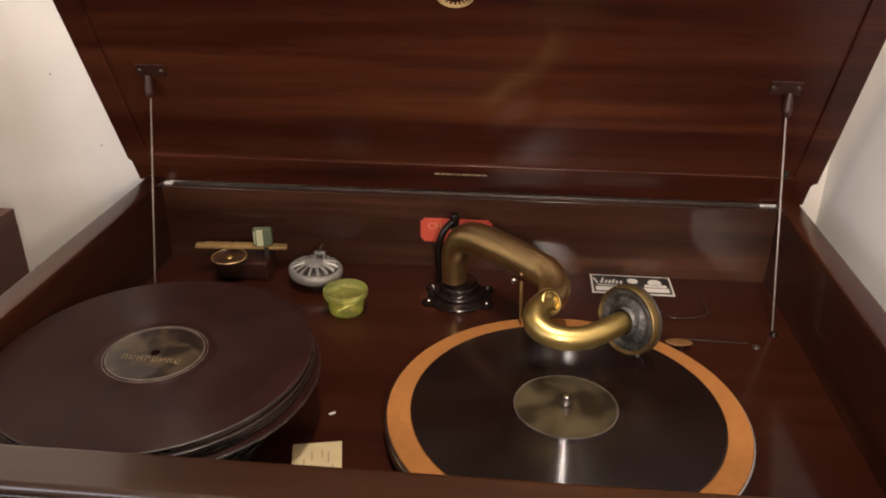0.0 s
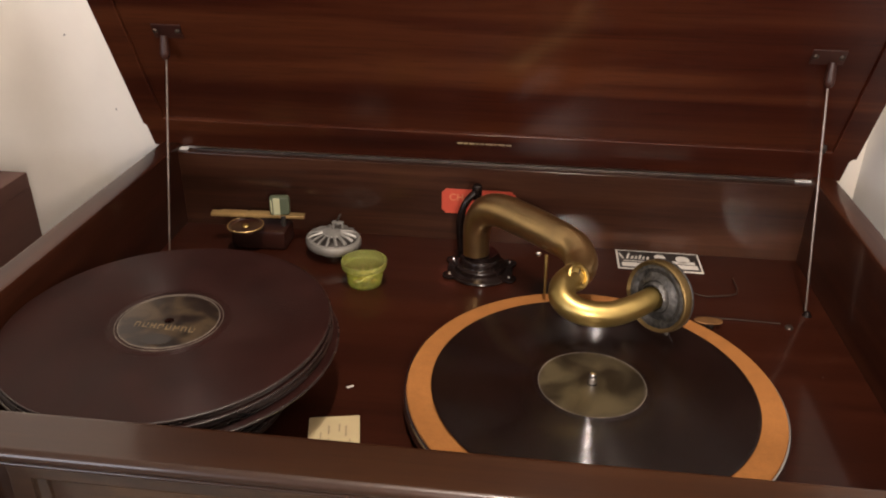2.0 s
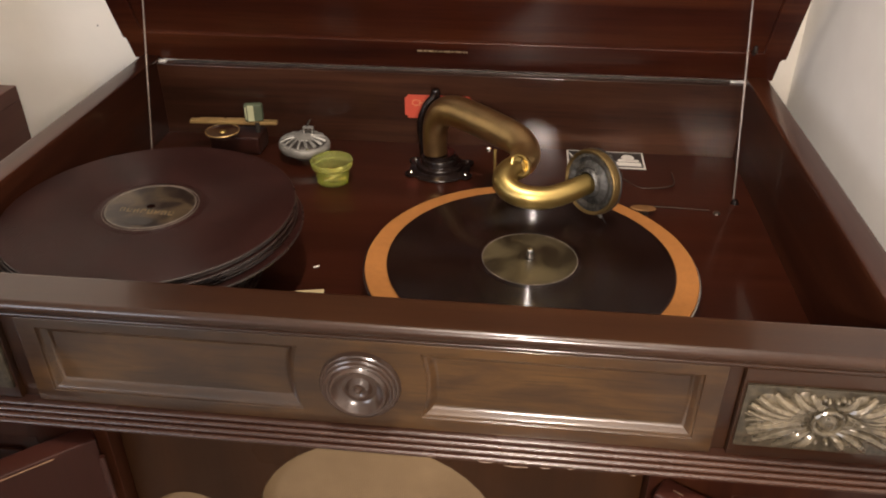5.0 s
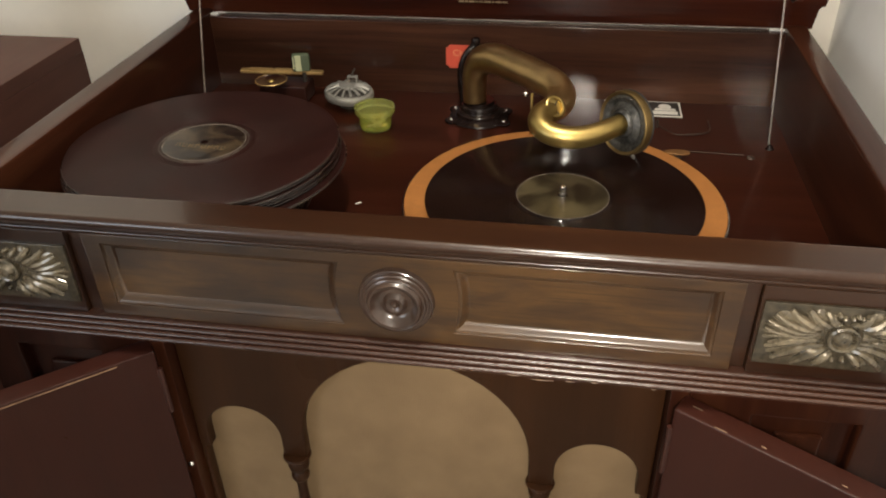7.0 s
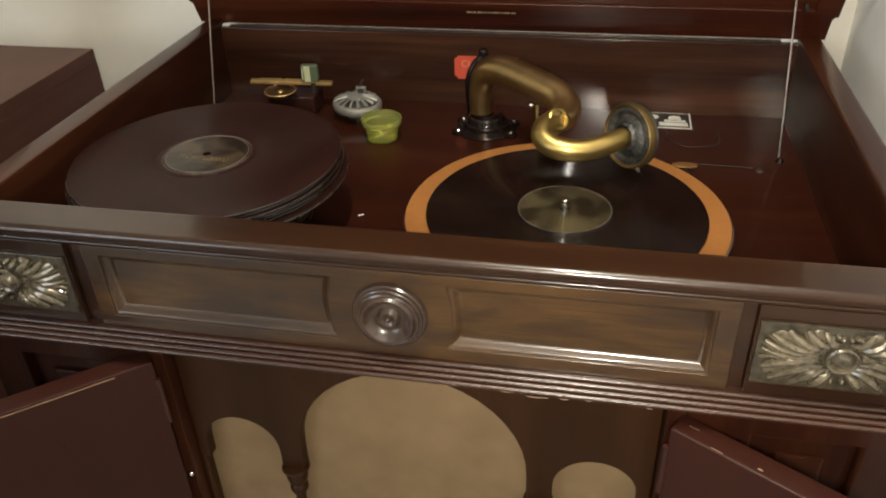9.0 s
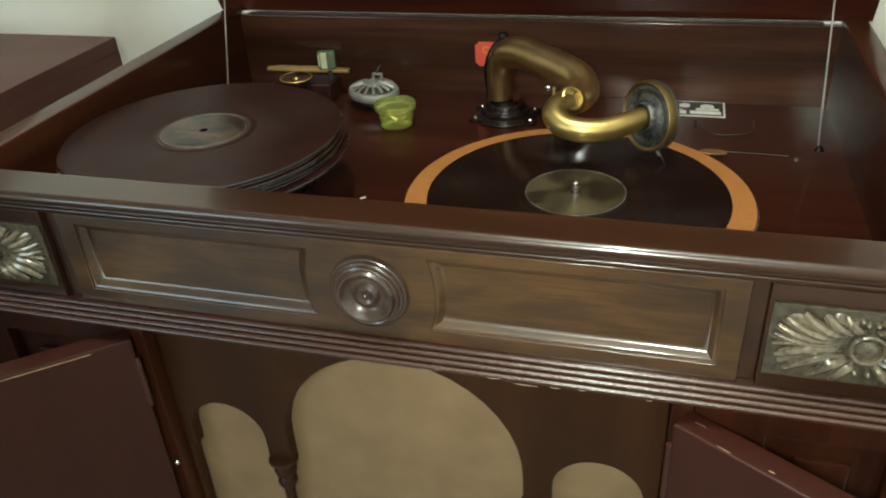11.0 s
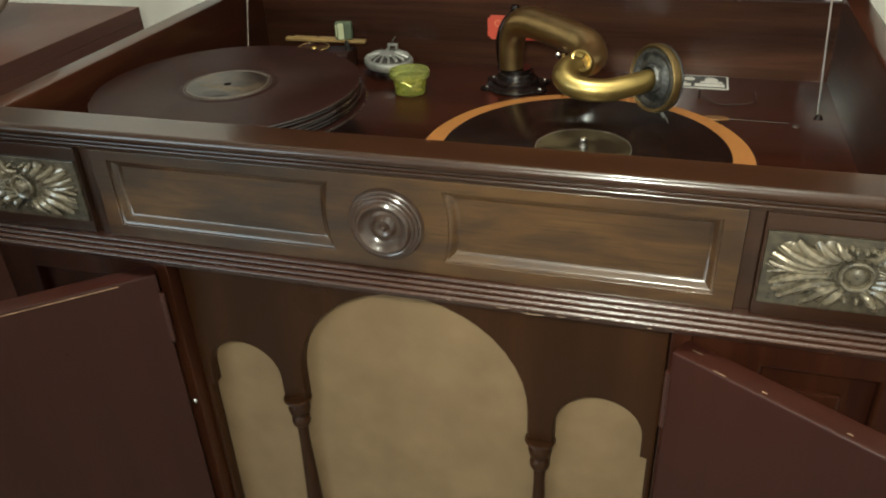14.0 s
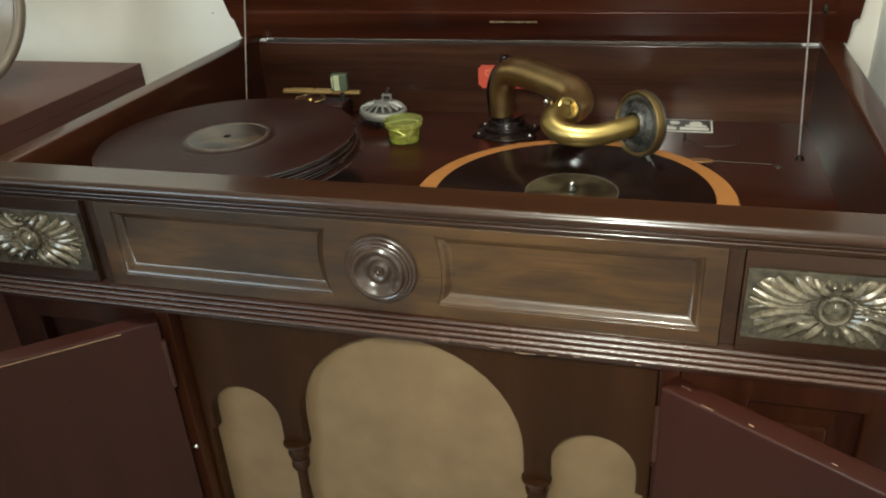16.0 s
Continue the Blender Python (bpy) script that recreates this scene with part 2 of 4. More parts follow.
def shellac(name, colour, rough, gloss, depth):
    """Record shellac: fine circular grooves whose walls tilt the surface along the radius and stretch every highlight that way."""
    m, nt, b = mat(name)
    tc = nt.nodes.new("ShaderNodeTexCoord")
    n = nt.nodes.new("ShaderNodeTexNoise")
    n.inputs["Scale"].default_value, n.inputs["Detail"].default_value = 25, 5
    link(nt, tc, "Object", n, "Vector")
    r = ramp(nt, [(0.3, tuple(c * 0.75 for c in colour)), (0.7, tuple(c * 1.3 for c in colour))])
    link(nt, n, "Fac", r, 0)
    link(nt, r, 0, b, "Base Color")
    mr = nt.nodes.new("ShaderNodeMapRange")
    mr.inputs["To Min"].default_value, mr.inputs["To Max"].default_value = rough * 0.8, rough * 1.25
    link(nt, n, "Fac", mr, "Value")
    link(nt, mr, 0, b, "Roughness")
    b.inputs["Specular IOR Level"].default_value = gloss
    flat = nt.nodes.new("ShaderNodeVectorMath")
    flat.operation = "MULTIPLY"
    flat.inputs[1].default_value = (1, 1, 0)
    link(nt, tc, "Object", flat, 0)
    far = nt.nodes.new("ShaderNodeVectorMath")
    far.operation = "LENGTH"
    nt.links.new(flat.outputs[0], far.inputs[0])
    out = nt.nodes.new("ShaderNodeVectorMath")
    out.operation = "NORMALIZE"
    nt.links.new(flat.outputs[0], out.inputs[0])

    def maths(op, a, v):
        q = nt.nodes.new("ShaderNodeMath")
        q.operation = op
        nt.links.new(a, q.inputs[0])
        if isinstance(v, float):
            q.inputs[1].default_value = v
        elif v is not None:
            nt.links.new(v, q.inputs[1])
        return q.outputs[0]

    wave = maths("SINE", maths("MULTIPLY", far.outputs["Value"], 2 * math.pi / 0.00026), None)
    cube = maths("MULTIPLY", maths("MULTIPLY", wave, wave), wave)
    slope = maths("MULTIPLY", cube, depth)
    tilt = nt.nodes.new("ShaderNodeVectorMath")
    tilt.operation = "SCALE"
    nt.links.new(out.outputs[0], tilt.inputs[0])
    nt.links.new(slope, tilt.inputs["Scale"])
    add = nt.nodes.new("ShaderNodeVectorMath")
    add.operation = "ADD"
    nt.links.new(tc.outputs["Normal"], add.inputs[0])
    nt.links.new(tilt.outputs[0], add.inputs[1])
    turn = nt.nodes.new("ShaderNodeVectorTransform")
    turn.vector_type, turn.convert_from, turn.convert_to = "NORMAL", "OBJECT", "WORLD"
    nt.links.new(add.outputs[0], turn.inputs[0])
    nt.links.new(turn.outputs[0], b.inputs["Normal"])
    return m


SHELLAC = shellac("black_shellac", (0.0070, 0.0032, 0.0024), 0.12, 0.62, 0.78)
SHELLAC_OLD = shellac("worn_shellac", (0.017, 0.0060, 0.0047), 0.34, 0.14, 0.7)


SHELLAC_EDGE = plain("rubbed_record_edge", (0.020, 0.013, 0.011), 0.28, 0.0, 0.5, 180, 0.2, 0.5)


def label_paper(name, dark, light, scale):
    m, nt, b = mat(name)
    tc = nt.nodes.new("ShaderNodeTexCoord")
    n = nt.nodes.new("ShaderNodeTexNoise")
    n.inputs["Scale"].default_value, n.inputs["Detail"].default_value, n.inputs["Distortion"].default_value = scale, 4, 0.6
    link(nt, tc, "Object", n, "Vector")
    r = ramp(nt, [(0.42, dark), (0.62, light)])
    link(nt, n, "Fac", r, 0)
    link(nt, r, 0, b, "Base Color")
    b.inputs["Roughness"].default_value = 0.3
    return m


LABEL_GOLD = label_paper("dark_gold_label", (0.013, 0.009, 0.005), (0.056, 0.044, 0.023), 26)
LABEL_BLACK = label_paper("black_gilt_label", (0.010, 0.0060, 0.0045), (0.048, 0.032, 0.017), 60)


def cloth(name):
    """Woven tan grille cloth."""
    m, nt, b = mat(name)
    tc = nt.nodes.new("ShaderNodeTexCoord")
    waves = []
    for axis in ("X", "Z"):
        w = nt.nodes.new("ShaderNodeTexWave")
        w.bands_direction = axis
        w.inputs["Scale"].default_value, w.inputs["Distortion"].default_value, w.inputs["Detail Scale"].default_value = 210, 0.6, 3
        link(nt, tc, "Object", w, "Vector")
        waves.append(w)
    mx = nt.nodes.new("ShaderNodeMath")
    mx.operation = "MULTIPLY"
    link(nt, waves[0], "Fac", mx, 0)
    link(nt, waves[1], "Fac", mx, 1)
    n = nt.nodes.new("ShaderNodeTexNoise")
    n.inputs["Scale"].default_value, n.inputs["Detail"].default_value = 22, 6
    link(nt, tc, "Object", n, "Vector")
    r = ramp(nt, [(0.3, (0.192, 0.124, 0.060)), (0.7, (0.248, 0.164, 0.082))])
    link(nt, n, "Fac", r, 0)
    dk = nt.nodes.new("ShaderNodeMix")
    dk.data_type, dk.blend_type = "RGBA", "MULTIPLY"
    link(nt, r, 0, dk, "A")
    thread = ramp(nt, [(0.0, (0.86, 0.85, 0.83)), (0.6, (1, 1, 1))])
    link(nt, mx, 0, thread, 0)
    nt.links.new(thread.outputs[0], dk.inputs[7])
    nt.links.new(r.outputs[0], dk.inputs[6])
    dk.inputs[0].default_value = 1.0
    nt.links.new(dk.outputs[2], b.inputs["Base Color"])
    b.inputs["Roughness"].default_value = 0.85
    bp = nt.nodes.new("ShaderNodeBump")
    bp.inputs["Strength"].default_value, bp.inputs["Distance"].default_value = 0.5, 0.0006
    link(nt, mx, 0, bp, "Height")
    link(nt, bp, "Normal", b, "Normal")
    return m


CLOTH = cloth("tan_grille_cloth")


def clear_plastic(name, colour):
    m, nt, b = mat(name)
    b.inputs["Base Color"].default_value = (*colour, 1)
    b.inputs["Roughness"].default_value = 0.08
    b.inputs["Transmission Weight"].default_value = 0.88
    b.inputs["IOR"].default_value = 1.2
    return m


YELLOW = clear_plastic("cloudy_yellow_plastic", (0.84, 0.88, 0.30))


# ---- mesh helpers ----
def part(name, bm, material, parent=None, label="", smooth=0.6):
    """Links a bmesh as one mesh object, under a thing or a part when one is given. Its origin stays at the parent's."""
    bmesh.ops.recalc_face_normals(bm, faces=bm.faces[:])
    me = bpy.data.meshes.new(name)
    bm.to_mesh(me)
    bm.free()
    if smooth:
        for p in me.polygons:
            p.use_smooth = True
        me.set_sharp_from_angle(angle=smooth)
    me.materials.append(material)
    ob = new(name, me)
    if smooth and len(me.polygons) < 400:
        wn = ob.modifiers.new("face_weighted_normals", "WEIGHTED_NORMAL")
        wn.keep_sharp, wn.weight = True, 100
    if parent:
        ob.parent = parent
    if label:
        tagged(ob, label)
    return ob


def thing(name, where, label, category, group="", kind=""):
    ob = new(name)
    ob.location = where
    return tagged(ob, label, category, group, kind)


def box(x0, x1, y0, y1, z0, z1, bev=0.0015, seg=2):
    bm = bmesh.new()
    bmesh.ops.create_cube(bm, size=1)
    bmesh.ops.scale(bm, vec=(x1 - x0, y1 - y0, z1 - z0), verts=bm.verts)
    bmesh.ops.translate(bm, vec=((x0 + x1) / 2, (y0 + y1) / 2, (z0 + z1) / 2), verts=bm.verts)
    if bev:
        bmesh.ops.bevel(bm, geom=bm.edges[:], offset=bev, segments=seg, affect="EDGES", profile=0.5)
    return bm


def lathe(profile, n=48, m=None, closed=False):
    """Turns (radius, height) pairs round z."""
    bm = bmesh.new()
    rings = []
    for r, z in profile:
        if r < 1e-6:
            rings.append([bm.verts.new((0, 0, z))])
        else:
            rings.append([bm.verts.new((r * math.cos(2 * math.pi * k / n), r * math.sin(2 * math.pi * k / n), z)) for k in range(n)])
    pairs = list(zip(rings, rings[1:])) + ([(rings[-1], rings[0])] if closed else [])
    for a, b in pairs:
        for k in range(n):
            q = [a[k % len(a)], a[(k + 1) % len(a)], b[(k + 1) % len(b)], b[k % len(b)]]
            q = list(dict.fromkeys(q))
            if len(q) > 2:
                bm.faces.new(q)
    if m:
        bmesh.ops.transform(bm, matrix=m, verts=bm.verts)
    return bm


def smooth_path(points, steps=8):
    """Catmull-Rom through the points; each is (x, y, z, radius)."""
    pts = [np.array(p, float) for p in points]
    pts = [2 * pts[0] - pts[1]] + pts + [2 * pts[-1] - pts[-2]]
    out = []
    for i in range(1, len(pts) - 2):
        p0, p1, p2, p3 = pts[i - 1 : i + 3]
        for k in range(steps):
            t = k / steps
            out.append(0.5 * (2 * p1 + (p2 - p0) * t + (2 * p0 - 5 * p1 + 4 * p2 - p3) * t * t + (3 * p1 - p0 - 3 * p2 + p3) * t ** 3))
    out.append(pts[-2])
    return out


def tube(points, n=16, steps=8, cap=True, flat=1.0):
    """A pipe of changing radius along a smooth path."""
    path = smooth_path(points, steps) if steps else [np.array(p, float) for p in points]
    bm = bmesh.new()
    rings, up = [], None
    for i, p in enumerate(path):
        a, b = path[max(i - 1, 0)][:3], path[min(i + 1, len(path) - 1)][:3]
        d = Vector(b - a).normalized()
        if up is None:
            up = d.orthogonal().normalized()
        up = (up - d * up.dot(d)).normalized()
        side = d.cross(up)
        c = Vector(p[:3])
        rings.append([bm.verts.new(c + float(p[3]) * (math.cos(2 * math.pi * k / n) * up + flat * math.sin(2 * math.pi * k / n) * side)) for k in range(n)])
    for a, b in zip(rings, rings[1:]):
        for k in range(n):
            bm.faces.new((a[k], a[(k + 1) % n], b[(k + 1) % n], b[k]))
    if cap:
        bm.faces.new(rings[0])
        bm.faces.new(rings[-1])
    return bm


def strip(profile, a, b, axis="X"):
    """A moulding: the closed (y, z) profile drawn out from a to b along x, or (x, z) along y."""
    bm = bmesh.new()
    ends = []
    for t in (a, b):
        ends.append([bm.verts.new((t, u, z) if axis == "X" else (u, t, z)) for u, z in profile])
    n = len(profile)
    for k in range(n):
        bm.faces.new((ends[0][k], ends[0][(k + 1) % n], ends[1][(k + 1) % n], ends[1][k]))
    bm.faces.new(ends[0])
    bm.faces.new(ends[1])
    return bm


def fretted(outer, holes, y_front, depth, bevel=0.0):
    """A board in the x-z plane with openings through it, its front at y_front, its edges eased by the bevel."""
    cu = bpy.data.curves.new("outline", "CURVE")
    cu.dimensions, cu.fill_mode, cu.extrude = "2D", "BOTH", depth / 2 - bevel
    cu.bevel_depth, cu.bevel_resolution, cu.offset = bevel, 2, -bevel
    for loop in (outer, *holes):
        sp = cu.splines.new("POLY")
        sp.points.add(len(loop) - 1)
        for p, (x, z) in zip(sp.points, loop):
            p.co = (x, z, 0, 1)
        sp.use_cyclic_u = True
    ob = bpy.data.objects.new("outline", cu)
    scene.collection.objects.link(ob)
    dg = bpy.context.evaluated_depsgraph_get()
    me = bpy.data.meshes.new_from_object(ob.evaluated_get(dg))
    bm = bmesh.new()
    bm.from_mesh(me)
    bpy.data.objects.remove(ob)
    bpy.data.curves.remove(cu)
    bpy.data.meshes.remove(me)
    bmesh.ops.remove_doubles(bm, verts=bm.verts, dist=1e-5)
    bmesh.ops.transform(bm, matrix=Matrix.Translation((0, y_front + depth / 2, 0)) @ Matrix.Rotation(radians(90), 4, "X"), verts=bm.verts)
    return bm


def joined(*bms):
    out = bmesh.new()
    for b in bms:
        me = bpy.data.meshes.new("piece")
        b.to_mesh(me)
        b.free()
        out.from_mesh(me)
        bpy.data.meshes.remove(me)
    return out


# ---- the plan ----
XC = -0.106            # middle of the cabinet
X0, X1 = -0.479, 0.2605  # outer faces of its sides
HALF = (X1 - X0) / 2
DECK, RIM = 0.80, 0.892
FRONT, BACK = -0.195, 0.306
Y_IN, Y_BOARD = -0.1755, 0.284
RAIL_TOP = 0.8990      # top of the front rail, a little over the side rims
RIM_W = 0.026
SIDE = 0.8935

# ---- room ----
WALL_B, WALL_R = 0.348, 0.302
ROOM_L, ROOM_F, ROOM_H = -2.6, -2.8, 2.45
tagged(part("floor", box(ROOM_L, WALL_R, ROOM_F, WALL_B, -0.05, 0, 0), FLOOR), "unseen floor toned pale to reflect in the cabinet front", "floor", kind="structure")
tagged(part("ceiling", box(ROOM_L, WALL_R, ROOM_F, WALL_B, ROOM_H, ROOM_H + 0.05, 0), CEIL), "white painted ceiling", "ceiling", kind="structure")
tagged(part("wall_north", box(ROOM_L - 0.1, WALL_R + 0.1, WALL_B, WALL_B + 0.1, 0, ROOM_H, 0), WALL), "cream painted wall behind the phonograph", "wall", kind="structure")
tagged(part("wall_east", box(WALL_R, WALL_R + 0.1, ROOM_F, WALL_B, 0, ROOM_H, 0), WALL2), "pale painted wall beside the phonograph", "wall", kind="structure")
tagged(part("wall_west", box(ROOM_L - 0.1, ROOM_L, ROOM_F, WALL_B, 0, ROOM_H, 0), WALL), "cream painted wall", "wall", kind="structure")
tagged(part("wall_south", box(ROOM_L - 0.1, WALL_R + 0.1, ROOM_F - 0.1, ROOM_F, 0, ROOM_H, 0), WALL), "cream painted wall", "wall", kind="structure")

# ---- phonograph cabinet ----
cab = thing("phonograph_cabinet", (XC, 0.05, 0), "glossy dark mahogany console phonograph cabinet with open lid and doors", "phonograph")
OFF = Matrix.Translation((-XC, -0.05, 0))


def cpart(name, bm, material, parent=None, label="", smooth=0.6):
    """A part of the cabinet, given in world metres."""
    bmesh.ops.transform(bm, matrix=OFF, verts=bm.verts)
    return part(name, bm, material, parent or cab, label, smooth)


# deck and walls of the well
cpart("deck", box(X0 + RIM_W, X1 - RIM_W, Y_IN - 0.004, Y_BOARD + 0.004, DECK - 0.018, DECK, 0), WOOD_DECK, label="polished dark deck board")
cpart("back_board", box(X0 + 0.004, X1 - 0.004, Y_BOARD, BACK - 0.006, 0.30, RIM - 0.0045, 0.001), WOOD_BACK, label="dark back board of the well")
side = [(0, 0.26), (0, SIDE - 0.006), (0.002, SIDE - 0.0015), (0.006, SIDE), (RIM_W - 0.004, SIDE), (RIM_W - 0.001, SIDE - 0.001), (RIM_W, SIDE - 0.004), (RIM_W, 0.26)]
cpart("side_panel", strip([(X0 + u, z) for u, z in side], Y_IN - 0.006, BACK, "Y"), WOOD_Y)
cpart("side_panel", strip([(X1 - u, z) for u, z in side], Y_IN - 0.006, BACK, "Y"), WOOD_Y)
# front rail with its rounded top edge and the beads below
yf = FRONT
rail = [(Y_IN, DECK - 0.02), (Y_IN, RAIL_TOP - 0.004), (Y_IN - 0.001, RAIL_TOP - 0.001), (Y_IN - 0.004, RAIL_TOP)]
rail += [(-0.2068 - 0.0046 * math.sin(radians(a)), RAIL_TOP - 0.0046 + 0.0046 * math.cos(radians(a))) for a in range(0, 151, 15)]
rail += [(-0.2060, RAIL_TOP - 0.0092), (-0.2042, RAIL_TOP - 0.0098)]
for zb in (0.8878, 0.8846):
    rail += [(-0.2040 - 0.0020 * math.sin(radians(a)), zb + 0.0017 * math.cos(radians(a))) for a in range(10, 171, 20)]
rail += [(-0.2022, 0.8822), (-0.2018, 0.8802), (-0.1905, 0.8796), (-0.1905, DECK - 0.02)]
cpart("front_rail", strip(rail, X0, X1), WOOD_TRIM, label="rounded front rail with beaded moulding")
# lower moulding under the frieze: four reeds that step out as they go down
low = [(-0.193, 0.8046), (-0.2014, 0.8046)]
for k in range(4):
    yc, zc = -0.2032 - 0.0036 * k, 0.8028 - 0.0026 * k
    low += [(yc - 0.0023 * math.sin(radians(a)), zc + 0.0020 * math.cos(radians(a))) for a in range(0, 161, 20)]
low += [(-0.2138, 0.7930), (-0.2060, 0.7905), (-0.2050, 0.7840), (-0.193, 0.7840)]
cpart("lower_moulding", strip(low, X0 - 0.006, X1 + 0.006), WOOD_REED, label="reeded moulding under the drawer")

# frieze: drawer front with two sunk panels that end in a shallow curve beside the knob
FX, FY = -0.1123, -0.2012
KX, KZ = FX + 0.0006, 0.8425


def sunk_panel(s, d=0.0):
    """Outline of a sunk panel, drawn in by d."""
    x_out, z0, z1, r = FX + s * (0.2230 - d), 0.8160 + d, 0.8712 - d, 0.095 + d
    cx, cz = KX + s * (0.0455 - 0.095), (z0 + z1) / 2
    curve = []
    for k in range(17):
        z = z0 + (z1 - z0) * k / 16
        curve.append((cx + s * math.sqrt(r * r - (z - cz) ** 2), z))
    return [(x_out, z1), (x_out, z0)] + curve


def panel_moulding(s):
    """The moulded slope from the face of the drawer down to the sunk panel."""
    bm = bmesh.new()
    rings = [[bm.verts.new((x, FY + y, z)) for x, z in sunk_panel(s, d)] for d, y in ((-0.0004, 0.0002), (0.0002, 0.0014), (0.0014, 0.0018), (0.0024, 0.0024), (0.0042, 0.0044), (0.0058, 0.0062), (0.0072, 0.0066), (0.0080, 0.0070))]
    n = len(rings[0])
    for a, b in zip(rings, rings[1:]):
        for k in range(n):
            bm.faces.new((a[k], a[(k + 1) % n], b[(k + 1) % n], b[k]))
    return bm


DX0, DX1 = FX - 0.2366, FX + 0.2366
cpart("drawer_front", fretted([(DX0, 0.8048), (DX1, 0.8048), (DX1, 0.8794), (DX0, 0.8794)], [sunk_panel(-1), sunk_panel(1)], FY, 0.0075, 0.0006), WOOD_FRONT, label="polished drawer front with two sunk panels")
for s in (-1, 1):
    cpart("panel_moulding", panel_moulding(s), WOOD_FRONT)
    xa, xb = sorted((KX + s * 0.030, FX + s * 0.2270))
    cpart("drawer_panel", box(xa, xb, FY + 0.0066, FY + 0.0090, 0.812, 0.875, 0), WOOD_FRONT)
for xa, xb in ((DX1 + 0.0005, 0.1346), (-0.3626, DX0 - 0.0005)):
    cpart("divider", box(xa, xb, -0.1965, -0.1900, 0.8047, 0.8795, 0.0004), WOOD_TRIM)
KNOB = Matrix.Translation((KX, FY + 0.0002, KZ)) @ Matrix.Rotation(radians(90), 4, "X")
knob = cpart("knob", lathe([(0, 0.0062), (0.0030, 0.0062), (0.0045, 0.0074), (0.0062, 0.0078), (0.0076, 0.0064), (0.0092, 0.0046), (0.0118, 0.0040), (0.0142, 0.0054), (0.0162, 0.0086), (0.0176, 0.0104), (0.0190, 0.0106), (0.0200, 0.0092), (0.0206, 0.0080), (0.0216, 0.0084), (0.0226, 0.0078),
              (0.0231, 0.0062), (0.0240, 0.0064), (0.0249, 0.0058), (0.0253, 0.0042), (0.0262, 0.0043), (0.0271, 0.0036), (0.0276, 0.0018), (0.0282, 0.0)], 72, KNOB), KNOBWOOD, label="turned round rosette with stepped rings")
part("boss", lathe([(0, 0.0098), (0.0013, 0.0094), (0.0021, 0.0082), (0.0026, 0.0060)], 24, OFF @ KNOB), KNOBWOOD, knob)


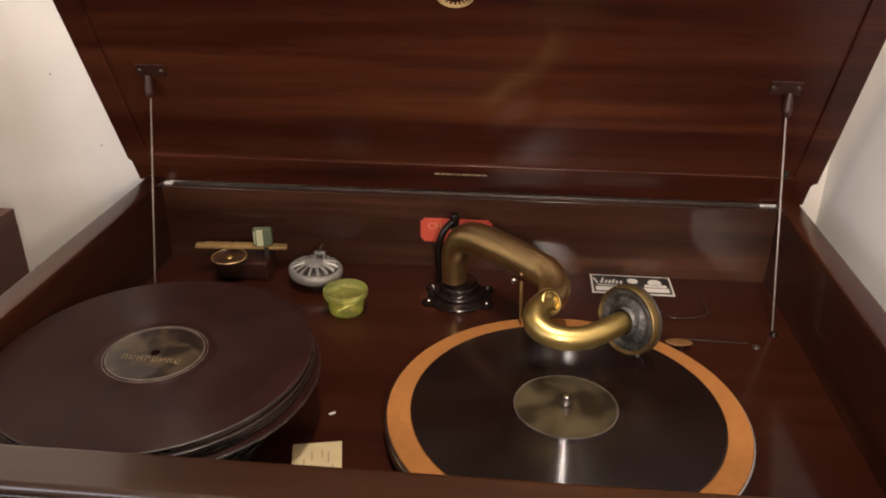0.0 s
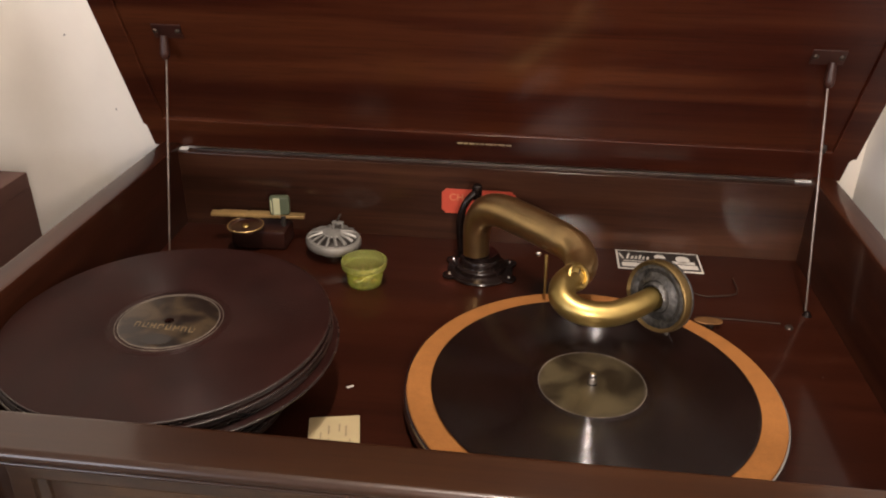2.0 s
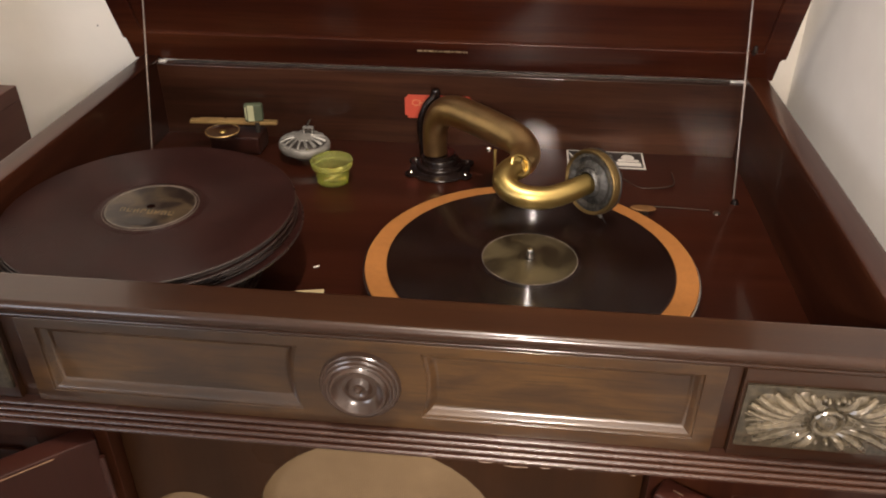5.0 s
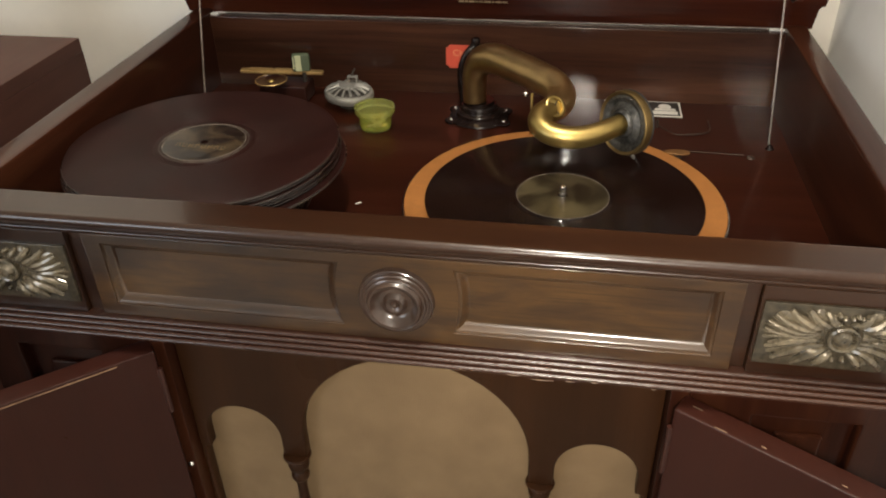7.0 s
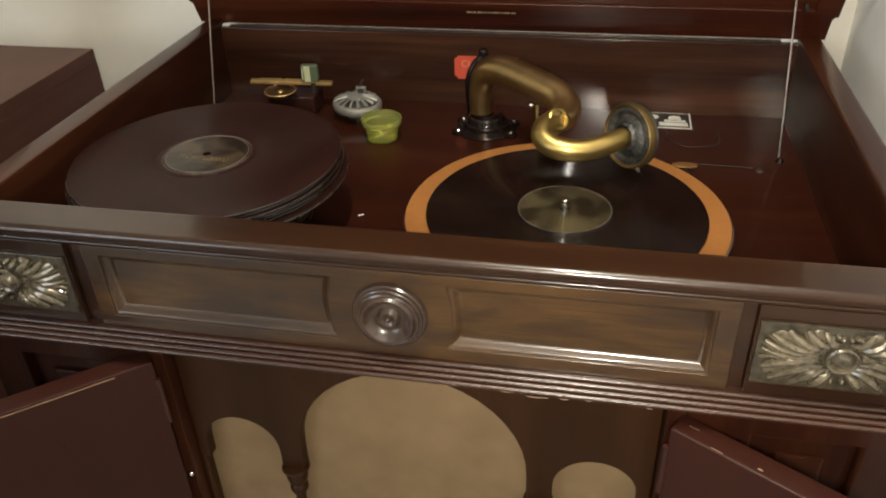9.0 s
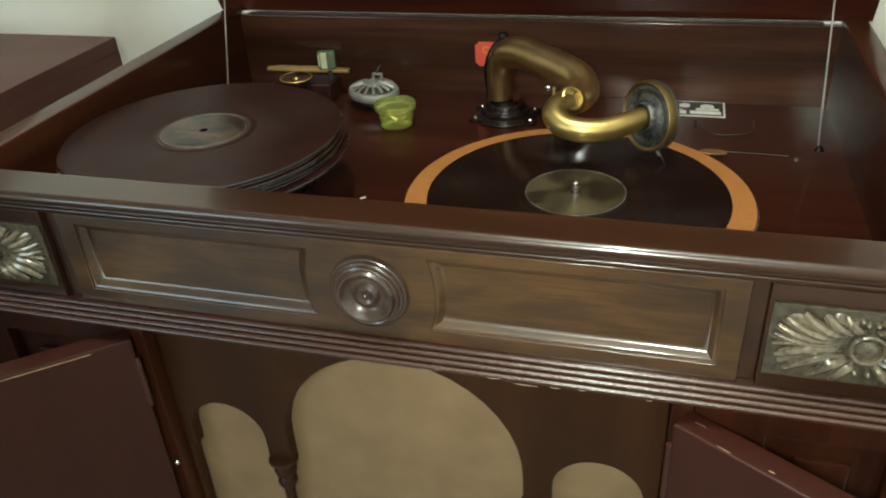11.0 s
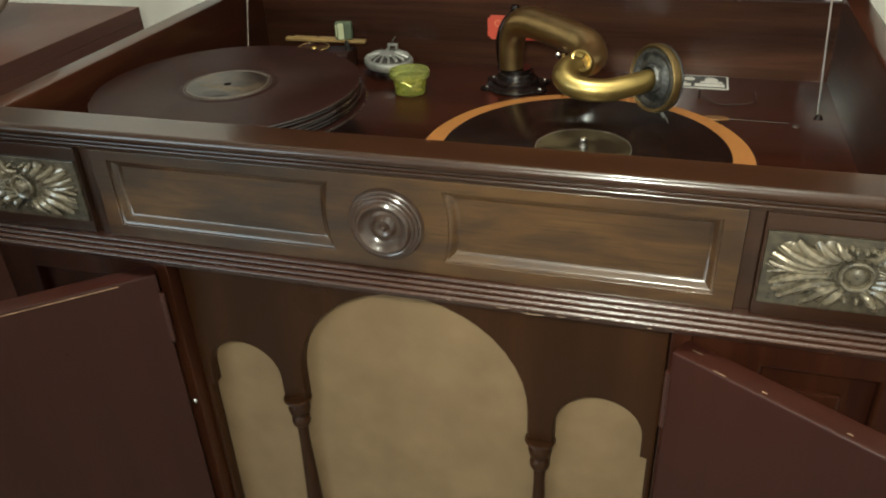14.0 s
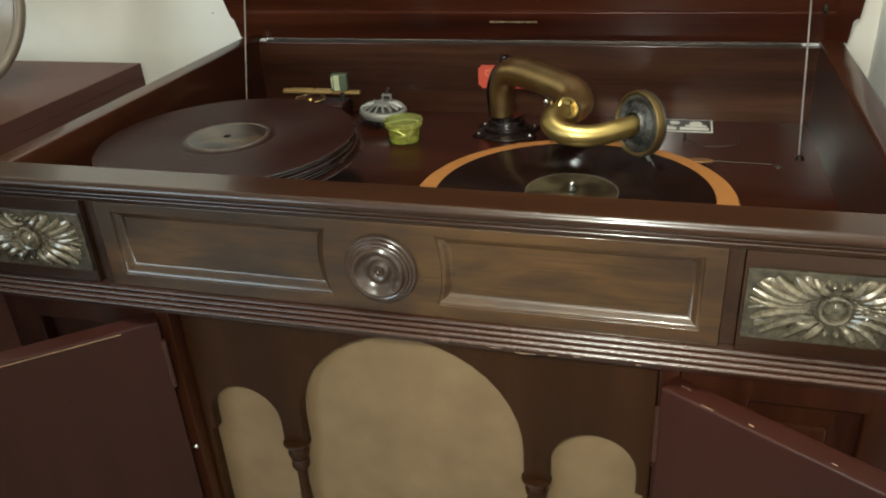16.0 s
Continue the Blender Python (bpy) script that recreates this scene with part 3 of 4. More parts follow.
# carved end blocks: a boss with leaves that sweep to both sides
def carved_block(cx):
    w, z0, z1 = 0.0532, 0.8160, 0.8680
    cz = (z0 + z1) / 2 + 0.0015
    blk = cpart("carved_block", box(cx - w - 0.0018, cx + w + 0.0018, yf - 0.0062, yf - 0.0002, 0.8048, 0.8792, 0.0006), WOOD_TRIM, label="dark frame of the carved ornament")
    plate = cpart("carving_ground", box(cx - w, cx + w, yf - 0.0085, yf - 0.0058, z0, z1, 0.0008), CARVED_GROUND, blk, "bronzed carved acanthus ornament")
    at = Matrix.Translation((cx, yf - 0.0085, cz)) @ Matrix.Rotation(radians(90), 4, "X")
    boss = part("boss", lathe([(0, 0.0068), (0.004, 0.006), (0.0062, 0.0035), (0.0068, 0.0022), (0.0078, 0.004), (0.0092, 0.0046), (0.0104, 0.0035), (0.0108, 0)], 32, OFF @ at), CARVED, blk)
    def blob(x, z, ax, az, h, turn):
        m = Matrix.Translation((x, yf - 0.0078, z)) @ Matrix.Rotation(radians(turn), 4, "Y") @ Matrix.Diagonal((ax, h, az, 1))
        b = bmesh.new()
        bmesh.ops.create_icosphere(b, subdivisions=2, radius=1, matrix=m)
        return b

    for s in (-1, 1):
        # upper fan, middle scroll and lower leaves: (start angle, end x, end z, bend, thickness)
        fan = [(78, 0.014, 0.0235, -0.003, 0.0019), (62, 0.024, 0.0235, -0.004, 0.0022), (47, 0.035, 0.0225, -0.0045, 0.0023), (33, 0.044, 0.018, -0.004, 0.0022), (20, 0.0475, 0.0115, -0.003, 0.0020), (8, 0.0485, 0.0045, -0.002, 0.0016),
               (-4, 0.0485, -0.0035, 0.0045, 0.0014), (-18, 0.046, -0.0125, 0.0050, 0.0022), (-34, 0.0405, -0.0225, 0.0050, 0.0024), (-52, 0.0275, -0.0260, 0.0040, 0.0023), (-70, 0.0150, -0.0262, 0.0025, 0.0020)]
        for a, ex, ez, bend, th in fan:
            ex, ez = ex * 1.03, ez * 0.90
            x1, z1_ = 0.0125 * math.cos(radians(a)), 0.0125 * math.sin(radians(a))
            xm, zm = (x1 + ex) / 2, (z1_ + ez) / 2 + bend
            pts = [(cx + s * x1, yf - 0.0085, cz + z1_, th * 0.5), (cx + s * (x1 + xm) / 2, yf - 0.0108, cz + (z1_ + zm) / 2 + bend * 0.25, th * 0.9), (cx + s * xm, yf - 0.0122, cz + zm, th * 1.15),
                   (cx + s * (xm + ex) / 2, yf - 0.0120, cz + (zm + ez) / 2 + bend * 0.25, th), (cx + s * ex, yf - 0.0098, cz + ez, th * 0.55)]
            cpart("leaf_rib", tube([(*q[:3], q[3] * 1.3) for q in pts], 8, 4), CARVED, blk)
            # a fine vein beside each rib
            off = 0.0026 * (1 if a > 0 else -1)
            cpart("leaf_vein", tube([(q[0] + s * off * 0.5, q[1] + 0.0012, min(max(q[2] - off, z0 + 0.001), z1 - 0.001), q[3] * 0.55) for q in pts[1:]], 6, 3), CARVED, blk)
        for x, z, ax, az, h, turn in ((0.028, 0.010, 0.018, 0.006, 0.0032, -24), (0.030, -0.010, 0.018, 0.006, 0.0032, 22), (0.017, 0.0160, 0.0055, 0.0065, 0.003, 18), (0.016, -0.0170, 0.0055, 0.0065, 0.003, -24), (0.041, 0.000, 0.008, 0.004, 0.003, 0)):
            cpart("leaf", blob(cx + s * x, cz + z, ax, az, h, s * turn), CARVED, blk)
        cpart("volute", tube([(cx + s * (0.0175 + 0.0022 * math.cos(radians(q))), yf - 0.0112, cz + 0.001 + 0.0022 * math.sin(radians(q)), 0.0009) for q in range(0, 360, 40)], 6, 3), CARVED, blk)
        for k in range(4):
            cpart("bud", blob(cx + s * (0.0025 + 0.0032 * k), cz + 0.0165 + 0.0018 * (k % 2), 0.0022, 0.0022, 0.0045, 0), CARVED, blk)
        cpart("bud", blob(cx + s * 0.0035, cz - 0.018, 0.002, 0.0028, 0.0045, 0), CARVED, blk)
    return blk


carved_block(0.1900)
carved_block(-0.4180)

# ---- lower front: fretwork, cloth, stiles, open doors ----
GY = -0.187


GXC = -0.109


def half_hole(s):
    pts = [(0.0, 0.7715)]
    pts += [(0.0975 * math.sin(radians(a)), 0.674 + 0.0975 * math.cos(radians(a))) for a in range(9, 91, 9)]
    pts += [(0.0975, 0.646), (0.119, 0.646), (0.119, 0.6665)]
    pts += [(0.153 - 0.034 * math.cos(radians(a)), 0.6665 + 0.034 * math.sin(radians(a))) for a in range(12, 181, 12)]
    pts += [(0.187, 0.648), (0.1925, 0.646), (0.1925, 0.30), (0.0, 0.30)]
    return [(GXC + s * x, z) for x, z in pts]


right_half = half_hole(1)
left_half = half_hole(-1)
hole = right_half[:-1] + [p for p in reversed(left_half[1:-1])]
GX0, GX1 = GXC - 0.1975, GXC + 0.1975
cpart("fretwork", fretted([(GX0, 0.27), (GX1, 0.27), (GX1, 0.790), (GX0, 0.790)], [hole], GY, 0.012, 0.0022), WOOD_FRET, label="fretwork board with three arches over the cloth")
cpart("grille_cloth", box(GX0 + 0.002, GX1 - 0.002, GY + 0.0135, GY + 0.016, 0.28, 0.785, 0), CLOTH, label="tan woven cloth behind the fretwork")
for s in (-1, 1):
    at = Matrix.Translation((GXC + s * 0.1080, GY + 0.004, -0.0115))
    col = lathe([(0, 0.6585), (0.0118, 0.6585), (0.0126, 0.6570), (0.0116, 0.6556), (0.0072, 0.6548), (0.0068, 0.6535), (0.0088, 0.6505), (0.0097, 0.6460), (0.0088, 0.6415), (0.0060, 0.6382), (0.0058, 0.6374), (0.0076, 0.6350), (0.0084, 0.6312), (0.0074, 0.6275),
                 (0.0048, 0.6250), (0.0045, 0.61), (0.0058, 0.57), (0.0078, 0.50), (0.0085, 0.42), (0.0065, 0.33), (0.009, 0.32), (0.009, 0.285)], 24, at)
    cpart("turned_column", col, WOOD_FRET, label="slim turned baluster between the arches")
# stiles beside the opening and the outer bays
FB = -0.198
for s in (-1, 1):
    xa, xb = sorted((GXC + s * 0.198, GXC + s * 0.2115))
    stile = cpart("stile", box(xa, xb, FB - 0.001, GY + 0.02, 0.26, 0.7842, 0.001), WOOD_Z)
    cpart("stud", lathe([(0, 0.0026), (0.0016, 0.0022), (0.0026, 0.0008), (0.0028, 0)], 14, Matrix.Translation((GXC + s * 0.2035, FB - 0.001, 0.635)) @ Matrix.Rotation(radians(90), 4, "X")), STEEL, stile, "small bright stud")
for s in (-1, 1):
    xa, xb = sorted((GXC + s * 0.2118, X1 - 0.002 if s > 0 else X0 + 0.002))
    xi, xo = sorted((GXC + s * 0.259, GXC + s * 0.332))
    cpart("bay_front", fretted([(xa, 0.26), (xb, 0.26), (xb, 0.7842), (xa, 0.7842)], [[(xi, 0.30), (xo, 0.30), (xo, 0.760), (xi, 0.760)]], FB, 0.012, 0.0025), WOOD_Z, label="panelled side bay of the cabinet")
    cpart("bay_panel", box(xi - 0.01, xo + 0.01, FB + 0.0085, FB + 0.0125, 0.28, 0.775, 0), WOOD_Z)
    cpart("bay_bead", box(xi + 0.019, xo - 0.019, FB + 0.004, FB + 0.009, 0.32, 0.741, 0.003), WOOD_Z)
cpart("bottom_board", box(X0, X1, FB, BACK - 0.03, 0.24, 0.26, 0.001), WOOD_X)
for sx in (X0 + 0.03, X1 - 0.03):
    for sy in (yf + 0.03, BACK - 0.05):
        cpart("leg", lathe([(0, 0.24), (0.022, 0.24), (0.024, 0.22), (0.016, 0.2), (0.024, 0.15), (0.02, 0.1), (0.012, 0.04), (0.017, 0.02), (0.014, 0.0), (0, 0)], 20, Matrix.Translation((sx, sy, 0))), WOOD_Z)


def cabinet_door(hx, hy, turn, s):
    """An open door, its hinge edge at (hx, hy); turn: the way it points, in degrees; s: the side it opens to."""
    w, t, z0, z1 = 0.204, 0.020 * s, 0.275, 0.777
    m = Matrix.Translation((hx, hy, 0)) @ Matrix.Rotation(radians(turn), 4, "Z")

    def put(name, bm, material, parent, label=""):
        bmesh.ops.transform(bm, matrix=m, verts=bm.verts)
        return cpart(name, bm, material, parent, label)

    d = put("door", box(0, w, min(0, t), max(0, t), z0, z1, 0.0025), WOOD_DOOR, cab, "open mahogany cabinet door with a plain dark inside")
    put("raised_panel", box(0.026, w - 0.026, min(t * 0.9, t * 1.2), max(t * 0.9, t * 1.2), z0 + 0.03, z1 - 0.03, 0.0015), WOOD_Z, d)
    if s < 0:
        put("worn_edge", box(0.030, w - 0.002, 0.0002, 0.0006, z1 - 0.0030, z1 - 0.0022, 0), WORN, d, "pale worn top edge")
    else:
        for u, v, l in ((0.010, 0.0105, 0.007), (0.062, 0.0040, 0.0035), (0.114, 0.0045, 0.0035), (0.030, 0.0012, 0.009)):
            put("worn_mark", box(u, u + l, v, v + 0.0009, z1 - 0.0002, z1 + 0.0004, 0.0002), WORN, d, "pale scuff on the top edge")
    for zc in (0.735, 0.34):
        put("hinge", joined(box(-0.002, 0.0025, -0.0008, 0.0008, zc - 0.022, zc + 0.022, 0.0004), tube([(0, 0.0, zc - 0.024, 0.0022), (0, 0.0, zc + 0.024, 0.0022)], 10, 0)), BRACKET, d, "dark metal butt hinge")
    return d


cabinet_door(-0.310, -0.2085, 221, -1)
cabinet_door(0.0895, -0.2160, -30.8, 1)

# ---- lid, leaning forward on two stay rods ----
LEAN = 25.5
LID = Matrix.Translation((0, 0.299, RIM - 0.0030)) @ Matrix.Rotation(radians(LEAN), 4, "X")   # x along the hinge, z up the lid, -y towards the room
LEN, THICK, RAIL_B, RAIL_S, SINK = 0.515, 0.040, 0.041, 0.026, 0.0032
LX0, LX1 = -0.489, 0.270
LXC = (LX0 + LX1) / 2


def lidpart(name, bm, material, parent=None, label="", smooth=0.6):
    bmesh.ops.transform(bm, matrix=LID, verts=bm.verts)
    return cpart(name, bm, material, parent, label, smooth)


frame_out = [(LX0 + 0.003, 0), (LX1 - 0.0055, 0), (LX1 - 0.0055, 0.0285), (LX1 - 0.0035, 0.0320), (LX1, 0.0325), (LX1, LEN), (LX0, LEN), (LX0, 0.0325), (LX0 + 0.003, 0.030)]
frame_in = [(LX0 + RAIL_S, RAIL_B), (LX1 - RAIL_S, RAIL_B), (LX1 - RAIL_S, LEN - RAIL_S), (LX0 + RAIL_S, LEN - RAIL_S)]
lid = lidpart("lid", fretted(frame_out, [frame_in], 0, THICK, 0.0012), WOOD_LID, label="open flat lid of dark polished mahogany")
lidpart("lid_panel", box(LX0 + 0.01, LX1 - 0.01, SINK, THICK - 0.004, 0.01, LEN - 0.01, 0), WOOD_LID, lid, "streaky mahogany lid panel")
lidpart("lid_bead", box(LX0 + RAIL_S, LX1 - RAIL_S, SINK - 0.0007, SINK + 0.001, RAIL_B + 0.0004, RAIL_B + 0.0014, 0.0003), WOOD_LID, lid)
# piano hinge
hinge = cpart("piano_hinge", joined(box(X0 + 0.045, X1 - 0.045, 0.2905, 0.2985, RIM - 0.0044, RIM - 0.0036, 0.0002), tube([(X0 + 0.045, 0.2925, RIM - 0.0032, 0.0014), (X1 - 0.045, 0.2925, RIM - 0.0032, 0.0014)], 12, 0)), HINGE, label="long dark steel piano hinge")
for k in range(10):
    x = X0 + 0.10 + k * (2 * HALF - 0.2) / 9
    cpart("screw", lathe([(0, 0.0018), (0.0022, 0.0014), (0.003, 0)], 12, Matrix.Translation((x, 0.2995, RIM + 0.009)) @ Matrix.Rotation(radians(90 + LEAN), 4, "X")), DARKMETAL, hinge)
# pale strips paint the wall light that shows through the lid's corner gaps
for xa, xb, ya in ((-0.4785, -0.4440, 0.2890), (0.2180, 0.2600, 0.2935)):
    cpart("gap_strip", box(xa, xb, ya, 0.2965, RIM - 0.0044, RIM - 0.0024, 0.0004), GAP_PALE, hinge, "pale strip standing in for wall light through the lid gap")
# tiny gilt line of lettering and the gilt badge
x = -0.138
for w in (0.006, 0.004, 0.0065, 0.003, 0.0045, 0.008, 0.003, 0.0075, 0.0055):
    lidpart("lettering", box(x, x + w, -0.0006, 0.0004, 0.0268, 0.0288, 0), FINE_GILT, lid)
    x += w + 0.0012
lidpart("stop_pad", tube([(0.2332, 0.0005, 0.040, 0.0022), (0.2332, -0.0015, 0.0455, 0.0028), (0.2332, 0.0005, 0.051, 0.0020)], 10, 3), HINGE, lid, "small dark stop pad")
badge = lidpart("badge", joined(*[tube([(XC - 0.004 + r * math.cos(radians(a)), SINK - 0.0004, 0.2520 + 0.75 * r * math.sin(radians(a)), 0.0007) for a in range(180, 361, 15)], 6, 0) for r in (0.017, 0.0145)]), DECAL, lid, "gilt transfer badge")
for a in range(200, 341, 20):
    lidpart("scroll", lathe([(0, 0.0006), (0.0010, 0.0005), (0.0014, 0)], 10, Matrix.Translation((XC - 0.004 + 0.0115 * math.cos(radians(a)), SINK + 0.0002, 0.2520 + 0.009 * math.sin(radians(a)))) @ Matrix.Rotation(radians(90), 4, "X")), DECAL, badge)
# stay rods
for s in (-1, 1):
    top, foot = Vector((LXC + s * 0.3165, 0.2365, 1.012)), Vector((XC + s * 0.3195, 0.172, 0.8030))
    rod = cpart("stay_rod", tube([(*foot, 0.0010), (*top, 0.0010)], 10, 0), RODSTEEL, label="thin bright steel lid stay rod")
    cpart("foot", lathe([(0, 0.0045), (0.002, 0.0043), (0.0032, 0.0028), (0.0038, 0.0012), (0.0048, 0)], 16, Matrix.Translation((foot.x + 0.001 * s, foot.y - 0.003, DECK))), BLACK, rod)
    cpart("screw", lathe([(0, 0.0025), (0.003, 0.002), (0.0042, 0)], 14, Matrix.Translation((foot.x - s * 0.022, foot.y - 0.028, DECK))), HINGE, rod)
    bx = top.x - 0.0055 * s
    lidpart("bracket", joined(box(bx - 0.015, bx + 0.015, SINK - 0.0016, SINK + 0.0005, 0.150, 0.166, 0.0010), tube([(top.x, SINK - 0.0125, 0.1335, 0.0030), (top.x, SINK - 0.0110, 0.1375, 0.0046), (top.x, SINK - 0.0080, 0.1420, 0.0046), (top.x, SINK - 0.001, 0.153, 0.0034)], 12, 3)), BRACKET, rod, "dark screwed bracket")
    for u in (-0.0115, 0.0115):
        lidpart("bracket_screw", lathe([(0, 0.002), (0.002, 0.0016), (0.003, 0)], 10, Matrix.Translation((bx + u, SINK - 0.0022, 0.159)) @ Matrix.Rotation(radians(90), 4, "X")), HINGE, rod)

# ---- turntable, record and spindle ----
tt = thing("turntable", (0, 0, DECK), "round turntable covered in bright orange felt", "turntable")
part("platter", lathe([(0, 0.005), (0.145, 0.005), (0.1475, 0.006), (0.1485, 0.009), (0.1485, 0.0165), (0.1475, 0.0182), (0.146, 0.0185), (0, 0.0185)], 96), STEEL, tt, "nickel turntable rim")
part("hub", lathe([(0, 0.0), (0.03, 0.0), (0.03, 0.005), (0, 0.005)], 24), DARKMETAL, tt)
part("felt", lathe([(0, 0.0187), (0.1445, 0.0187), (0.1462, 0.0192), (0.1455, 0.0202), (0.144, 0.0206), (0, 0.0206)], 96), FELT, tt)
part("spindle", lathe([(0, 0.0335), (0.0022, 0.033), (0.0034, 0.031), (0.0036, 0.028), (0.0036, 0.020), (0, 0.020)], 20), STEEL, tt)


def record_mesh(r=0.127):
    return lathe([(0.0038, 0.0), (r - 0.0015, 0.0), (r - 0.0003, 0.0005), (r, 0.0012), (r - 0.0003, 0.0019), (r - 0.0012, 0.0024), (r - 0.003, 0.0023), (0.049, 0.0023), (0.0475, 0.0018), (0.0445, 0.0018), (0.0436, 0.0022), (0.0038, 0.0022)], 96, closed=True)


rec = thing("record", (0, 0, DECK + 0.0208), "black shellac record with a dark gold label, lying on the turntable", "record")
part("disc", record_mesh(), SHELLAC, rec)
part("record_label", lathe([(0.0042, 0.00225), (0.0415, 0.00225), (0.0422, 0.0026), (0.0415, 0.0028), (0.0042, 0.0028)], 64, closed=True), LABEL_GOLD, rec, "dark gold paper label")
part("label_rim", lathe([(0.0418, 0.0024), (0.0424, 0.0024), (0.0424, 0.00295), (0.0418, 0.00295)], 64, closed=True), RIM_GREY, rec)

# ---- pile of records ----
rng = random.Random(4)
PILE_N = 26
def pile_disc(radius):
    disc = bpy.data.meshes.new("disc")
    bmr = record_mesh(radius)
    bmesh.ops.recalc_face_normals(bmr, faces=bmr.faces[:])
    bmr.to_mesh(disc)
    bmr.free()
    for p in disc.polygons:
        p.use_smooth = True
    disc.set_sharp_from_angle(angle=0.6)
    disc.materials.append(SHELLAC_OLD)
    disc.materials.append(SHELLAC_EDGE)
    for p in disc.polygons:
        if abs(p.normal.z) < 0.95 and p.center.length > radius * 0.9:
            p.material_index = 1
    return disc


DISC_10, DISC_9 = pile_disc(0.1225), pile_disc(0.092)
for k in range(PILE_N):
    z = DECK + 0.0002 + k * 0.00285
    top = k == PILE_N - 1
    cx, cy = -0.325 + rng.uniform(-0.002, 0.002), -0.033 + rng.uniform(-0.003, 0.003)
    if k == PILE_N - 7:
        cx, cy = cx + 0.0070, cy - 0.002
    if k < PILE_N - 7:
        cx, cy = cx - 0.006, cy + 0.006
    r = tagged(new("record", DISC_9 if k < PILE_N - 7 else DISC_10), "worn black shellac record in a tall pile", "record", "pile of records")
    r.matrix_world = pose(cx, cy, z, 0, 0, rng.uniform(0, 360))
    if top:
        r.matrix_world = pose(-0.325, -0.033, z, 0, 0, 0)
        tagged(r, "worn black shellac record with gilt-printed label, topping a pile")
        part("record_label", lathe([(0.0038, 0.00225), (0.0368, 0.00225), (0.0373, 0.0026), (0.0368, 0.0028), (0.0038, 0.0028)], 64, closed=True), LABEL_BLACK, r, "black paper label with gilt lettering")
        part("label_rim", lathe([(0.0370, 0.0024), (0.0377, 0.0024), (0.0377, 0.0030), (0.0370, 0.0030)], 64, closed=True), RIM_GREY, r)
        part("outer_ring", lathe([(0.0396, 0.0022), (0.0401, 0.0022), (0.0401, 0.0026), (0.0396, 0.0026)], 64, closed=True), RIM_GREY, r)
        gilt = bmesh.new()
        for i in range(8):
            a = radians(-116 + i * 7.5 + 14)
            q = joined(box(-0.0021, -0.0012, -0.0033, 0.0033, 0.0028, 0.0031, 0), box(-0.0012, 0.0018, (-0.0033, 0.0018, -0.0006)[i % 3], (-0.0021, 0.0030, 0.0008)[i % 3], 0.0028, 0.0031, 0), box(0.0010, 0.0019, -0.0033 if i % 2 else -0.0002, 0.0030, 0.0028, 0.0031, 0))
            bmesh.ops.transform(q, matrix=Matrix.Translation((0.018 - i * 0.0062 + 0.004, -0.0105 + 0.0004 * i, 0)) @ Matrix.Rotation(0.12, 4, "Z"), verts=q.verts)
            gilt = joined(gilt, q)
        part("lettering", gilt, LABEL_INK, r)
        part("picture", lathe([(0, 0.0028), (0.012, 0.0028), (0.0125, 0.0031), (0, 0.0031)], 7, Matrix.Translation((0.001, -0.026, 0)) @ Matrix.Diagonal((1, 0.6, 1, 1))), BLACK_INK, r)

# ---- tone arm ----
arm = thing("tone_arm", (-0.104, 0.214, DECK), "antique brass tone arm with swan neck and black base", "tone arm")
AO = Matrix.Translation((0.104, -0.214, -DECK))


def apart_of(name, bm, material, parent=None, label=""):
    bmesh.ops.transform(bm, matrix=AO, verts=bm.verts)
    return part(name, bm, material, parent or arm, label)


base = part("base", lathe([(0, 0.0), (0.0335, 0.0), (0.0348, 0.0014), (0.0340, 0.0030), (0.0325, 0.0036), (0.0285, 0.0040), (0.0268, 0.0052), (0.0262, 0.0090), (0.0245, 0.0105), (0.0222, 0.0110), (0.0214, 0.0125), (0.0212, 0.0165), (0.0200, 0.0182), (0.0180, 0.0188), (0.0172, 0.0225), (0, 0.0225)], 56), BLACK, arm, "black base flange with stepped rings")
for a in (208, 332, 150, 30):
    ear = Matrix.Translation((0.0345 * math.cos(radians(a)), 0.0345 * math.sin(radians(a)), 0))
    part("ear", lathe([(0, 0.0), (0.0072, 0.0), (0.0080, 0.0012), (0.0076, 0.0028), (0.0060, 0.0034), (0, 0.0034)], 24, ear), BLACK, base)
    part("screw", lathe([(0, 0.0056), (0.0012, 0.0053), (0.0022, 0.0030)], 12, ear), STEEL, base)
apart_of("arm_tube", tube([(-0.1085, 0.210, 0.823, 0.0134), (-0.1090, 0.2105, 0.838, 0.0136), (-0.1078, 0.2100, 0.856, 0.0143), (-0.100, 0.2045, 0.8730, 0.0156), (-0.084, 0.194, 0.8795, 0.0166), (-0.058, 0.174, 0.8785, 0.0166),
                           (-0.033, 0.153, 0.8765, 0.0162), (-0.016, 0.137, 0.8740, 0.0156), (-0.0085, 0.119, 0.8700, 0.0146), (-0.010, 0.103, 0.8685, 0.0135), (-0.014, 0.092, 0.8690, 0.0125)], 32, 8), BRASS, label="antique brass arm tube")
apart_of("swan_neck", tube([(-0.015, 0.089, 0.8690, 0.0120), (-0.021, 0.076, 0.8720, 0.0117), (-0.0260, 0.063, 0.8720, 0.0114), (-0.0255, 0.0515, 0.8685, 0.0111), (-0.0165, 0.0435, 0.8645, 0.0108), (-0.0025, 0.0405, 0.8625, 0.0106),
                            (0.014, 0.0435, 0.8620, 0.0104), (0.030, 0.0520, 0.8635, 0.0101), (0.044, 0.0635, 0.8650, 0.0098), (0.050, 0.069, 0.8655, 0.0098)], 32, 8), GOLD, label="brighter brass swan neck")
